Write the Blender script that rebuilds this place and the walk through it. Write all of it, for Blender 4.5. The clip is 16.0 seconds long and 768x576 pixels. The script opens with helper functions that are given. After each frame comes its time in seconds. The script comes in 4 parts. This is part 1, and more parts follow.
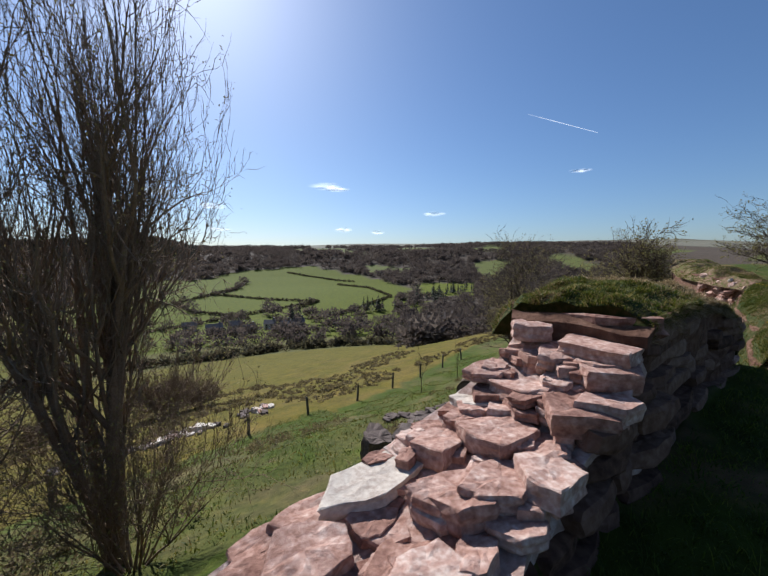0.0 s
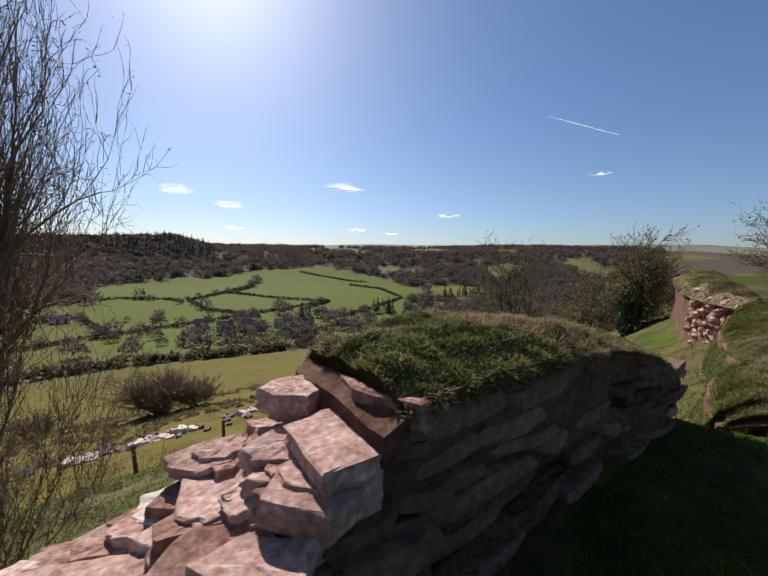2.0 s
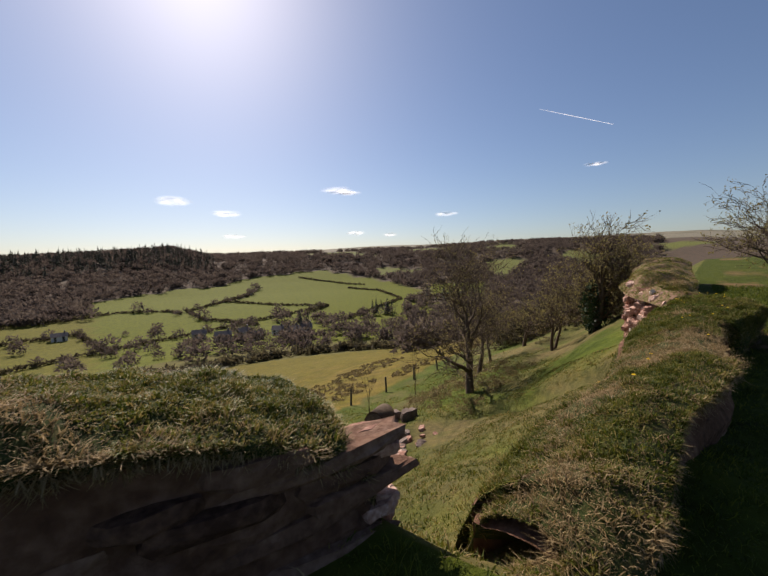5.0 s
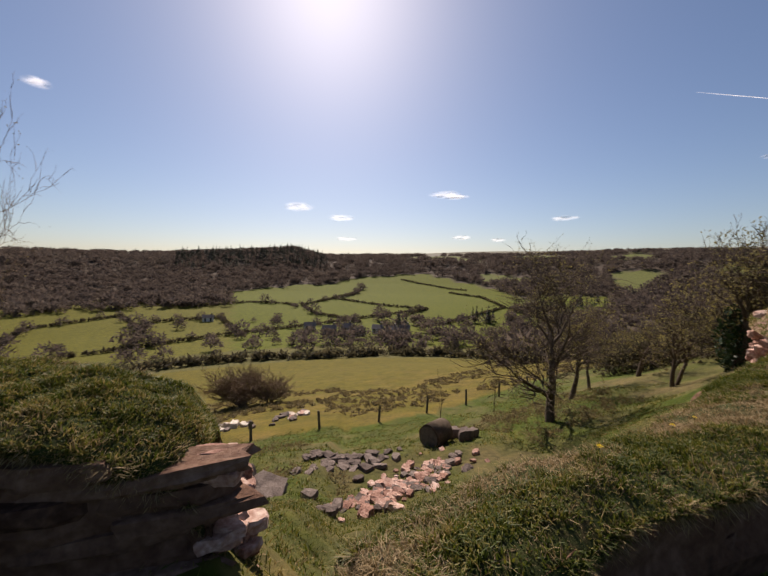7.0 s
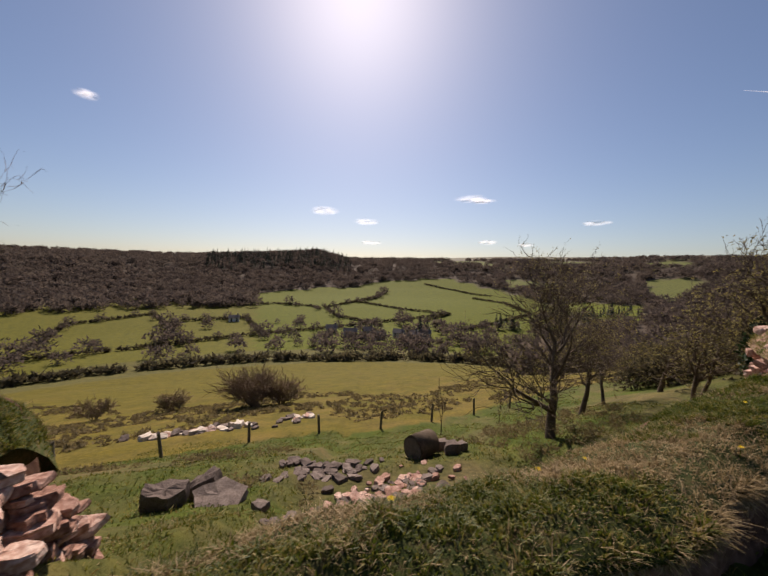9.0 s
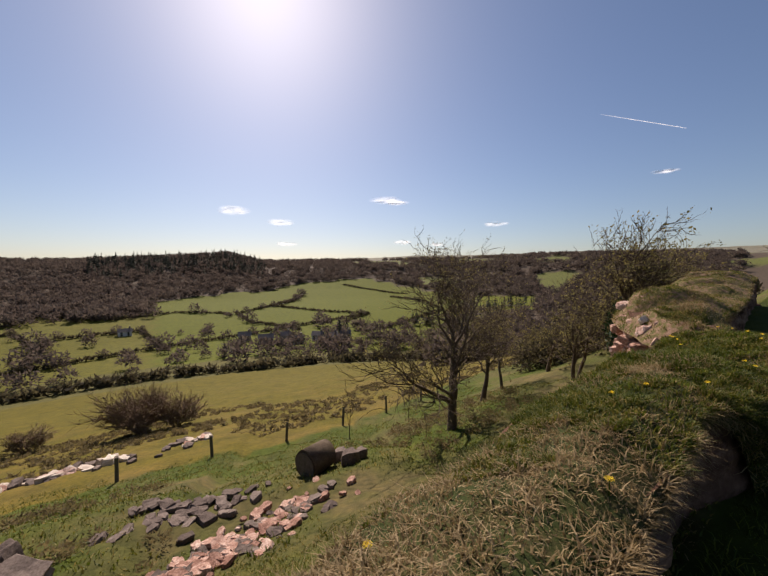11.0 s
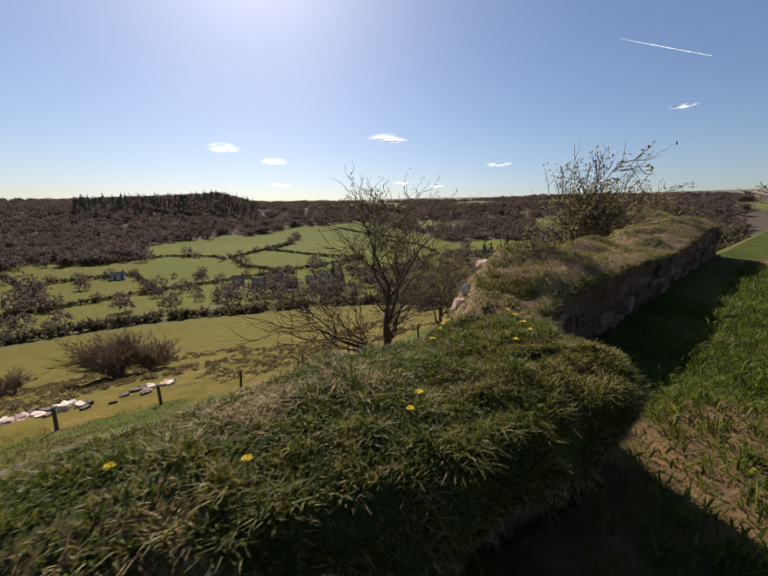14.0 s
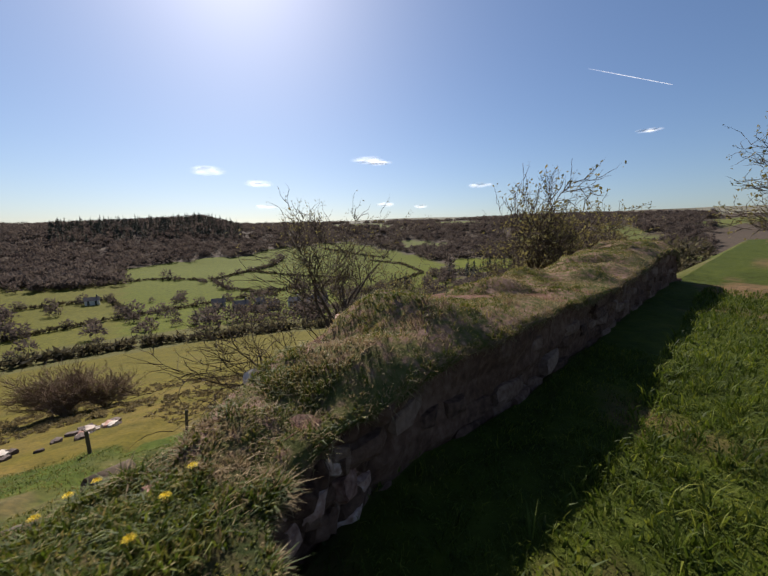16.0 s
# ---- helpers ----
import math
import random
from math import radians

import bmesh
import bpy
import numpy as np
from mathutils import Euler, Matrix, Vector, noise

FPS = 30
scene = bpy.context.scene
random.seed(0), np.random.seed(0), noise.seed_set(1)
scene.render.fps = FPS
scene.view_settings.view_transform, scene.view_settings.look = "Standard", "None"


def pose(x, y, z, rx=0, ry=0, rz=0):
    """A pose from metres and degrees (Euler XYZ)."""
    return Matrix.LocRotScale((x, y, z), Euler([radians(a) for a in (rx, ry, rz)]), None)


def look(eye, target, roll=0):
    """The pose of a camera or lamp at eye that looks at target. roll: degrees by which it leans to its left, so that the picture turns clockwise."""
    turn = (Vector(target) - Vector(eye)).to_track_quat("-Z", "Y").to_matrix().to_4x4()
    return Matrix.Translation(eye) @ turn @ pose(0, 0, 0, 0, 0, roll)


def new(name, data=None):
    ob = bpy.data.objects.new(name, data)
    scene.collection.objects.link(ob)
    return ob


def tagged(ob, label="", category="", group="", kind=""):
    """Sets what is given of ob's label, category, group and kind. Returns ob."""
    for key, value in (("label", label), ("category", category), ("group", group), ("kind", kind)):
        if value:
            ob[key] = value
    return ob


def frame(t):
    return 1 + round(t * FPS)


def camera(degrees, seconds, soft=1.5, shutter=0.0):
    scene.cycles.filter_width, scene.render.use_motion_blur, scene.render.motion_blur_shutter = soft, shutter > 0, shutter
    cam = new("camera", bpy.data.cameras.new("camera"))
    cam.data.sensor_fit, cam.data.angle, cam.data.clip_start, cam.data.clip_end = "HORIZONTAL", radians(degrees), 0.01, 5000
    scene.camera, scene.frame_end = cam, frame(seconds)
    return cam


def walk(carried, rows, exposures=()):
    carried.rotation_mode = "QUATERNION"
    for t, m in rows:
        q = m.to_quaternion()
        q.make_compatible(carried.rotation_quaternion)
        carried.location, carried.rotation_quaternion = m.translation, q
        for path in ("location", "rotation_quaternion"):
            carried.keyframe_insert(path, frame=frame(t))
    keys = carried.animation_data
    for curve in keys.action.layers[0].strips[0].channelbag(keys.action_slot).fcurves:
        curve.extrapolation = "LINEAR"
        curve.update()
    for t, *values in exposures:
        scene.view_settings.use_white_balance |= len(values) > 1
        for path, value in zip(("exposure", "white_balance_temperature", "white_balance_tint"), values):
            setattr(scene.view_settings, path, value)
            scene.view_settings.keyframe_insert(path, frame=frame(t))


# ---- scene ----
# The camera and its walk
cam = camera(96, 16.0, soft=1.5, shutter=0.15)
PATH = [
    (0, (1.877, 5.240, 1.133), (0.4281, 0.9001, -0.0809), -0.14),
    (0.5, (2.337, 5.299, 1.233), (0.4556, 0.8839, -0.1059), -0.46),
    (1, (2.765, 5.248, 1.251), (0.4926, 0.8639, -0.1048), 0.99),
    (1.5, (3.136, 5.232, 1.304), (0.4300, 0.8938, -0.1273), 1.28),
    (2, (3.705, 5.278, 1.320), (0.3947, 0.9154, -0.0788), 0.94),
    (2.5, (4.214, 5.261, 1.280), (0.3610, 0.9291, -0.0806), 2.28),
    (3, (4.747, 5.163, 1.327), (0.2848, 0.9527, -0.1061), 2.24),
    (3.5, (5.406, 5.343, 1.310), (0.3868, 0.9190, -0.0767), -0.29),
    (4, (5.942, 5.293, 1.326), (0.4208, 0.9040, -0.0760), -1.76),
    (4.2, (6.147, 5.317, 1.339), (0.4218, 0.9014, -0.0980), -2.21),
    (6.3, (7.831, 5.315, 1.419), (0.3289, 0.9440, -0.0262), -0.96),
    (6.5, (7.964, 5.283, 1.419), (0.3277, 0.9441, -0.0360), -3.12),
    (7, (8.306, 5.254, 1.428), (0.1086, 0.9923, -0.0594), 0.49),
    (7.5, (8.587, 5.278, 1.418), (-0.0410, 0.9987, -0.0300), 1.63),
    (8, (8.881, 5.314, 1.405), (-0.1191, 0.9927, -0.0175), 0.06),
    (8.5, (9.236, 5.373, 1.382), (-0.1490, 0.9880, -0.0406), 1.04),
    (9, (9.627, 5.534, 1.432), (0.0401, 0.9980, -0.0491), 1.32),
    (9.2, (9.807, 5.648, 1.429), (0.0776, 0.9964, -0.0344), 0.73),
    (11.3, (10.967, 6.546, 1.173), (0.2756, 0.9599, -0.0517), -0.39),
    (11.5, (11.127, 6.464, 1.181), (0.2406, 0.9674, -0.0794), 1.51),
    (12, (11.478, 6.445, 1.199), (0.2319, 0.9614, -0.1479), 1.72),
    (12.5, (11.977, 6.558, 1.173), (0.2560, 0.9479, -0.1895), -0.84),
    (13, (12.522, 6.685, 1.187), (0.2862, 0.9377, -0.1973), -0.96),
    (13.5, (13.095, 6.816, 1.228), (0.2594, 0.9371, -0.2336), -1.04),
    (14, (13.599, 6.999, 1.245), (0.2677, 0.9412, -0.2063), -0.29),
    (14.5, (14.147, 7.246, 1.286), (0.3544, 0.9171, -0.1825), -0.52),
    (15, (14.598, 7.428, 1.325), (0.3429, 0.9219, -0.1804), -0.46),
    (15.5, (15.010, 7.584, 1.343), (0.3051, 0.9360, -0.1756), -1.02),
    (16, (15.416, 7.734, 1.403), (0.3081, 0.9392, -0.1513), -0.96),
]
walk(cam, [(t, look(e, [e[i] + d[i] for i in range(3)], roll)) for t, e, d, roll in PATH],
     exposures=((0, 0.58, 5400, 10), (4, 0.62, 6350, 16), (7, 0.54, 6650, 19), (9, 0.5, 6700, 20), (11.5, 0.58, 6650, 19), (13.5, 0.66, 6450, 17), (16, 0.62, 6050, 14)))

# World, sun and exposure
SUN_AZ, SUN_EL = -3.0, 40.0
world = bpy.data.worlds.new("world")
scene.world = world
world.use_nodes = True
wn = world.node_tree.nodes
wl = world.node_tree.links
sky = wn.new("ShaderNodeTexSky")
sky.sky_type = "NISHITA"
sky.sun_disc = False
sky.sun_elevation = radians(SUN_EL)
sky.sun_rotation = radians(SUN_AZ)
sky.air_density, sky.dust_density, sky.ozone_density = 1.05, 0.75, 3.6
wl.new(sky.outputs[0], wn["Background"].inputs[0])
wn["Background"].inputs[1].default_value = 0.058
sun = new("sun", bpy.data.lights.new("sun", "SUN"))
sun.data.energy, sun.data.angle, sun.data.color = 5.0, radians(0.6), (1.0, 0.91, 0.78)
ce, se = math.cos(radians(SUN_EL)), math.sin(radians(SUN_EL))
sun_way = Vector((math.sin(radians(SUN_AZ)) * ce, math.cos(radians(SUN_AZ)) * ce, se))
sun.matrix_world = look(sun_way * 60, (0, 0, 0))


# Materials
def mat(name, stops, scale=3.0, detail=6.0, rough=0.9, bump=0.3, bump_scale=20.0, fine=None, attr=None, random_amount=0.0, spec=0.3, island=False, trans=0.0, mix_noise=0.5):
    """A rough natural surface: a colour ramp over two scales of noise, with relief."""
    m = bpy.data.materials.new(name)
    m.use_nodes = True
    n, l = m.node_tree.nodes, m.node_tree.links
    b = n["Principled BSDF"]
    b.inputs["Roughness"].default_value = rough
    b.inputs["Specular IOR Level"].default_value = spec
    co = n.new("ShaderNodeNewGeometry")
    big = n.new("ShaderNodeTexNoise")
    big.inputs["Scale"].default_value = scale
    big.inputs["Detail"].default_value = detail
    big.inputs["Roughness"].default_value = 0.65
    l.new(co.outputs["Position"], big.inputs["Vector"])
    small = n.new("ShaderNodeTexNoise")
    small.inputs["Scale"].default_value = fine or scale * 9
    small.inputs["Detail"].default_value = 4
    l.new(co.outputs["Position"], small.inputs["Vector"])
    mix = n.new("ShaderNodeMix")
    mix.inputs[0].default_value = mix_noise
    l.new(big.outputs[0], mix.inputs[2])
    l.new(small.outputs[0], mix.inputs[3])
    value = mix.outputs[0]
    if random_amount:
        add = n.new("ShaderNodeMath")
        add.operation = "MULTIPLY_ADD"
        if island:
            l.new(co.outputs["Random Per Island"], add.inputs[0])
        else:
            info = n.new("ShaderNodeObjectInfo")
            l.new(info.outputs["Random"], add.inputs[0])
        add.inputs[1].default_value = random_amount
        off = n.new("ShaderNodeMath")
        off.operation = "SUBTRACT"
        l.new(value, off.inputs[0])
        off.inputs[1].default_value = random_amount / 2
        l.new(off.outputs[0], add.inputs[2])
        value = add.outputs[0]
    ramp = n.new("ShaderNodeValToRGB")
    e = ramp.color_ramp.elements
    while len(e) < len(stops):
        e.new(0.5)
    for el, (p, c) in zip(e, stops):
        el.position, el.color = p, (*c, 1)
    l.new(value, ramp.inputs[0])
    colour = ramp.outputs[0]
    if attr:
        a = n.new("ShaderNodeAttribute")
        a.attribute_name = attr
        mul = n.new("ShaderNodeMix")
        mul.data_type, mul.blend_type = "RGBA", "MULTIPLY"
        mul.inputs[0].default_value = 1
        l.new(colour, mul.inputs[6])
        l.new(a.outputs[0], mul.inputs[7])
        colour = mul.outputs[2]
    l.new(colour, b.inputs["Base Color"])
    if trans:
        b.inputs["Transmission Weight"].default_value = 0
        t = n.new("ShaderNodeBsdfTranslucent")
        l.new(colour, t.inputs[0])
        ms = n.new("ShaderNodeMixShader")
        ms.inputs[0].default_value = trans
        l.new(b.outputs[0], ms.inputs[1])
        l.new(t.outputs[0], ms.inputs[2])
        l.new(ms.outputs[0], n["Material Output"].inputs[0])
    if bump:
        bn = n.new("ShaderNodeTexNoise")
        bn.inputs["Scale"].default_value = bump_scale
        bn.inputs["Detail"].default_value = 8
        bn.inputs["Roughness"].default_value = 0.7
        l.new(co.outputs["Position"], bn.inputs["Vector"])
        bp = n.new("ShaderNodeBump")
        bp.inputs["Strength"].default_value = bump
        bp.inputs["Distance"].default_value = 0.5 / bump_scale
        l.new(bn.outputs[0], bp.inputs["Height"])
        l.new(bp.outputs[0], b.inputs["Normal"])
    return m


M_GROUND = mat("turf", [(0.32, (0.45, 0.5, 0.45)), (0.5, (1, 1, 1)), (0.68, (1.6, 1.45, 1.3))], 0.45, 9, 0.95, 0.8, 7.0, fine=5.0, attr="cover", spec=0.1)
M_STONE = mat("red_sandstone", [(0.3, (0.15, 0.07, 0.05)), (0.45, (0.3, 0.165, 0.12)), (0.56, (0.43, 0.27, 0.21)), (0.72, (0.66, 0.52, 0.43))], 4.5, 8, 0.92, 0.7, 28.0, fine=30, random_amount=0.2, spec=0.2)
M_PALE = mat("pale_sandstone", [(0.3, (0.32, 0.24, 0.19)), (0.5, (0.52, 0.44, 0.36)), (0.7, (0.66, 0.6, 0.5))], 2.5, 8, 0.92, 0.6, 30.0, fine=34, random_amount=0.2, spec=0.2)
# Red sandstone body, its base colour lowered to deepen the walls' shade.
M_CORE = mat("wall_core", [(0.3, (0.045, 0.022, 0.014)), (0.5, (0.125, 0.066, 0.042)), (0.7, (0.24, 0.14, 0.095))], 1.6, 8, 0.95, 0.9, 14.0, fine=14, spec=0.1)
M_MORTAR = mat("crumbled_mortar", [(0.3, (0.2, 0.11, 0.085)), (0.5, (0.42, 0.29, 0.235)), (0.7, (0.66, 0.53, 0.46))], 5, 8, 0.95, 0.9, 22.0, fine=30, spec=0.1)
M_SOIL = mat("turf_mat", [(0.3, (0.016, 0.022, 0.007)), (0.48, (0.035, 0.045, 0.012)), (0.62, (0.075, 0.06, 0.024)), (0.8, (0.18, 0.13, 0.065))], 2.0, 8, 0.97, 0.8, 26.0, fine=22, spec=0.1)
M_GRASS = mat("grass_blades", [(0.15, (0.03, 0.045, 0.005)), (0.42, (0.075, 0.096, 0.009)), (0.6, (0.145, 0.135, 0.018)), (0.82, (0.3, 0.22, 0.075))], 0.9, 5, 0.6, 0, 1, fine=3, random_amount=0.55, island=True, trans=0.38, spec=0.25)
M_LUSH = mat("lush_grass_blades", [(0.2, (0.028, 0.042, 0.004)), (0.55, (0.074, 0.104, 0.009)), (0.85, (0.2, 0.205, 0.022))], 0.9, 5, 0.6, 0, 1, fine=3, random_amount=0.5, island=True, trans=0.45, spec=0.25)
M_STRAW = mat("dry_grass_blades", [(0.2, (0.11, 0.075, 0.03)), (0.5, (0.25, 0.175, 0.08)), (0.8, (0.42, 0.31, 0.17))], 1.5, 5, 0.7, 0, 1, random_amount=0.5, island=True, trans=0.35, spec=0.2)
M_BARK = mat("bark", [(0.3, (0.045, 0.032, 0.022)), (0.5, (0.09, 0.066, 0.046)), (0.7, (0.16, 0.125, 0.09))], 5, 8, 0.95, 0.7, 30.0, spec=0.1)
M_TWIG = mat("twigs", [(0.3, (0.11, 0.07, 0.045)), (0.5, (0.19, 0.13, 0.085)), (0.7, (0.27, 0.195, 0.13))], 4, 4, 0.9, 0, 1, spec=0.15)
M_BUD = mat("spring_buds", [(0.3, (0.16, 0.13, 0.045)), (0.6, (0.24, 0.2, 0.07))], 2, 3, 0.8, 0, 1, random_amount=0.4, island=True, trans=0.4)
M_IVY = mat("ivy_leaves", [(0.3, (0.012, 0.026, 0.008)), (0.6, (0.03, 0.055, 0.015))], 4, 3, 0.45, 0, 1, random_amount=0.5, island=True, trans=0.2)
M_WOOD = mat("far_winter_wood", [(0.25, (0.055, 0.042, 0.036)), (0.5, (0.095, 0.073, 0.061)), (0.75, (0.14, 0.112, 0.085))], 0.03, 5, 0.95, 0, 1, fine=0.3, random_amount=0.4, island=True, trans=0.5)
M_HEDGE = mat("far_hedge", [(0.25, (0.04, 0.034, 0.02)), (0.55, (0.08, 0.066, 0.036)), (0.8, (0.125, 0.11, 0.052))], 0.1, 5, 0.95, 0, 1, fine=0.6, random_amount=0.4, island=True, trans=0.45)
M_CONIFER = mat("conifer_needles", [(0.3, (0.035, 0.036, 0.022)), (0.7, (0.07, 0.07, 0.04))], 0.1, 4, 0.95, 0, 1, random_amount=0.4, island=True)
M_POST = mat("weathered_post", [(0.3, (0.06, 0.048, 0.036)), (0.55, (0.14, 0.115, 0.09)), (0.8, (0.24, 0.2, 0.16))], 8, 6, 0.9, 0.6, 40.0, spec=0.1)
M_YELLOW = mat("dandelion_petals", [(0.3, (0.75, 0.5, 0.01)), (0.7, (0.9, 0.68, 0.02))], 30, 3, 0.7, 0, 1, trans=0.3)
# Darker copy of the red sandstone: near-face shade put into the colour.
M_FACE_SHADE = mat("shade_darkened_face_stone", [(0.28, (0.055, 0.028, 0.019)), (0.5, (0.15, 0.084, 0.056)), (0.72, (0.27, 0.17, 0.12))], 1.8, 8, 0.95, 0.8, 22.0, fine=20, random_amount=0.3, spec=0.1)
M_MOSS = mat("moss_and_bare_earth", [(0.3, (0.035, 0.05, 0.012)), (0.46, (0.1, 0.095, 0.03)), (0.56, (0.2, 0.125, 0.085)), (0.72, (0.34, 0.225, 0.175))], 1.1, 8, 0.97, 0.9, 24.0, fine=14, spec=0.1)
M_TUSSOCK = mat("rush_tussock", [(0.3, (0.1, 0.075, 0.035)), (0.6, (0.2, 0.155, 0.07))], 0.3, 4, 0.9, 0, 1, random_amount=0.4, island=True, trans=0.4)
M_HOUSE = mat("house_render", [(0.3, (0.5, 0.47, 0.42)), (0.7, (0.72, 0.69, 0.63))], 0.8, 4, 0.9, 0.2, 4.0)
M_ROOF = mat("slate_roof", [(0.3, (0.07, 0.06, 0.06)), (0.7, (0.16, 0.13, 0.12))], 1, 4, 0.7, 0.3, 5.0)
M_GLASS = mat("window_glass", [(0.3, (0.02, 0.022, 0.025)), (0.7, (0.05, 0.055, 0.06))], 1, 2, 0.15, 0, 1, spec=0.5)
M_DARKSTONE = mat("dark_lichened_stone", [(0.3, (0.06, 0.045, 0.038)), (0.5, (0.13, 0.1, 0.085)), (0.7, (0.24, 0.19, 0.16))], 3, 8, 0.95, 0.8, 24.0, random_amount=0.25, spec=0.1)


# Meshes
def mesh_object(name, verts, faces, material, parent=None, label="", smooth=False):
    me = bpy.data.meshes.new(name)
    me.from_pydata([tuple(v) for v in verts], [], faces)
    me.materials.append(material)
    if smooth:
        me.shade_smooth()
    ob = new(name, me)
    if parent:
        ob.parent = parent
    if label:
        ob["label"] = label
    return ob


def part(name, bm, material, parent, label=""):
    me = bpy.data.meshes.new(name)
    bm.to_mesh(me)
    bm.free()
    me.materials.append(material)
    ob = new(name, me)
    ob.parent = parent
    if label:
        ob["label"] = label
    return ob


def thing(name, place, label, category, group="", kind=""):
    ob = new(name)
    ob.location = place
    ob.empty_display_size = 0.1
    return tagged(ob, label, category, group, kind)


def fast_mesh(name, verts, tris, material, parent=None, smooth=False):
    """A mesh of triangles from arrays."""
    me = bpy.data.meshes.new(name)
    verts, tris = np.asarray(verts, dtype=np.float32).reshape(-1, 3), np.asarray(tris, dtype=np.int32).reshape(-1, 3)
    me.vertices.add(len(verts))
    me.vertices.foreach_set("co", verts.ravel())
    me.loops.add(tris.size)
    me.loops.foreach_set("vertex_index", tris.ravel())
    me.polygons.add(len(tris))
    me.polygons.foreach_set("loop_start", np.arange(0, tris.size, 3, dtype=np.int32))
    me.polygons.foreach_set("use_smooth", np.full(len(tris), smooth))
    me.update(calc_edges=True)
    me.materials.append(material)
    ob = new(name, me)
    if parent:
        ob.parent = parent
    return ob


def nz(x, y, z=0.0, scale=1.0):
    return noise.noise(Vector((x * scale, y * scale, z * scale)))


def lerp_table(v, xs, ys):
    return float(np.interp(v, xs, ys))


WALL_X = (-30, -1, 2.3, 3.7, 4.4, 7.6, 8.2, 9.2, 11.1, 12.0, 13.4, 15, 15.3, 16.4, 17.8, 25, 28, 60)
WALL_Y = (-5, 5.3, 5.98, 6.32, 6.5, 7.1, 6.3, 6.55, 7.0, 7.5, 8.0, 8.15, 9.1, 9.82, 10.4, 14.0, 15.4, 29)
PATH_X = (-40, 0, 2, 4, 6, 8, 9.8, 11, 12.5, 14, 15.4, 18, 30, 60)
PATH_Z = (-0.8, -0.45, -0.36, -0.26, -0.26, -0.16, -0.12, -0.32, -0.35, -0.24, -0.14, -0.2, -0.2, 0.4)
SLOPE_S = (0, 0.6, 1.6, 3, 4.4, 6.2, 9, 12, 15.6, 18, 20.5, 30, 49, 70, 100, 130, 160, 200, 250, 290, 350, 400, 474, 560, 620, 750, 900, 1500, 3000)
SLOPE_Z = (0, -0.35, -1.1, -2.0, -3.05, -4, -4.75, -6.2, -7.8, -8.6, -9.3, -12.3, -17.9, -22.5, -29, -33.5, -36.5, -38.5, -38.5, -36, -32, -29, -22, -9, 4, 17, 20, 23, 29)
RIDGE_A = (-70, -45, -38, -25, -14, -8, -4, 2, 12, 22, 36, 50, 80)
RIDGE_Z = (0, 0, 3, 3, 12, 19, 5, 6, 8, 8, 14, 8, 0)
HUB = (9.0, 6.0)


def field_az(az):
    """Bearing in the plan of the far fields."""
    return (az - 0.9) / 1.17


def wide(x, y):
    """Place of a point of the far plan, fanned out about the hub."""
    dx, dy = x - HUB[0], y - HUB[1]
    d, az = math.hypot(dx, dy), radians(math.degrees(math.atan2(dx, dy)) * 1.17 + 0.9)
    return HUB[0] + d * math.sin(az), HUB[1] + d * math.cos(az)


def wall_y(x):
    return lerp_table(x, WALL_X, WALL_Y)


def ground_z(x, y):
    """Height of the ground: the level walk behind the wall, the steep bank, the valley floor and the hills across it."""
    s = (y - wall_y(x)) * 0.93
    dx, dy = x - HUB[0], y - HUB[1]
    d, az = math.hypot(dx, dy), math.degrees(math.atan2(dx, dy))
    inner = lerp_table(x, PATH_X, PATH_Z)
    if s <= 0:
        back = min(max((-s - 25) / 300, 0), 1)
        return inner + back * 12
    dip = 0.65 * min(max((x - 13) / 3.5, 0), 1) * min(max((s - 3) / 4, 0), 1) * max(0, 1 - s / 60)
    near = min(max((d - 60) / 90, 0), 1)
    s = s * (1 - near) + d * near
    z = lerp_table(s, SLOPE_S, SLOPE_Z) + inner * max(0, 1 - s / 6) - dip
    side = min(max((abs(az) - 65) / 30, 0), 1)
    far = min(max((d - 420) / 350, 0), 1)
    z += far * lerp_table(field_az(az), RIDGE_A, RIDGE_Z) * 1.17 * (1 - side)
    moor = min(max((d - 1300) / 1500, 0), 1)
    z += moor * (95 if az > 0 else 60) * min(max((az + 30) / 50, 0), 1)
    if side:
        z = z * (1 - side) + side * min(z, 0) * 0.6
    return z

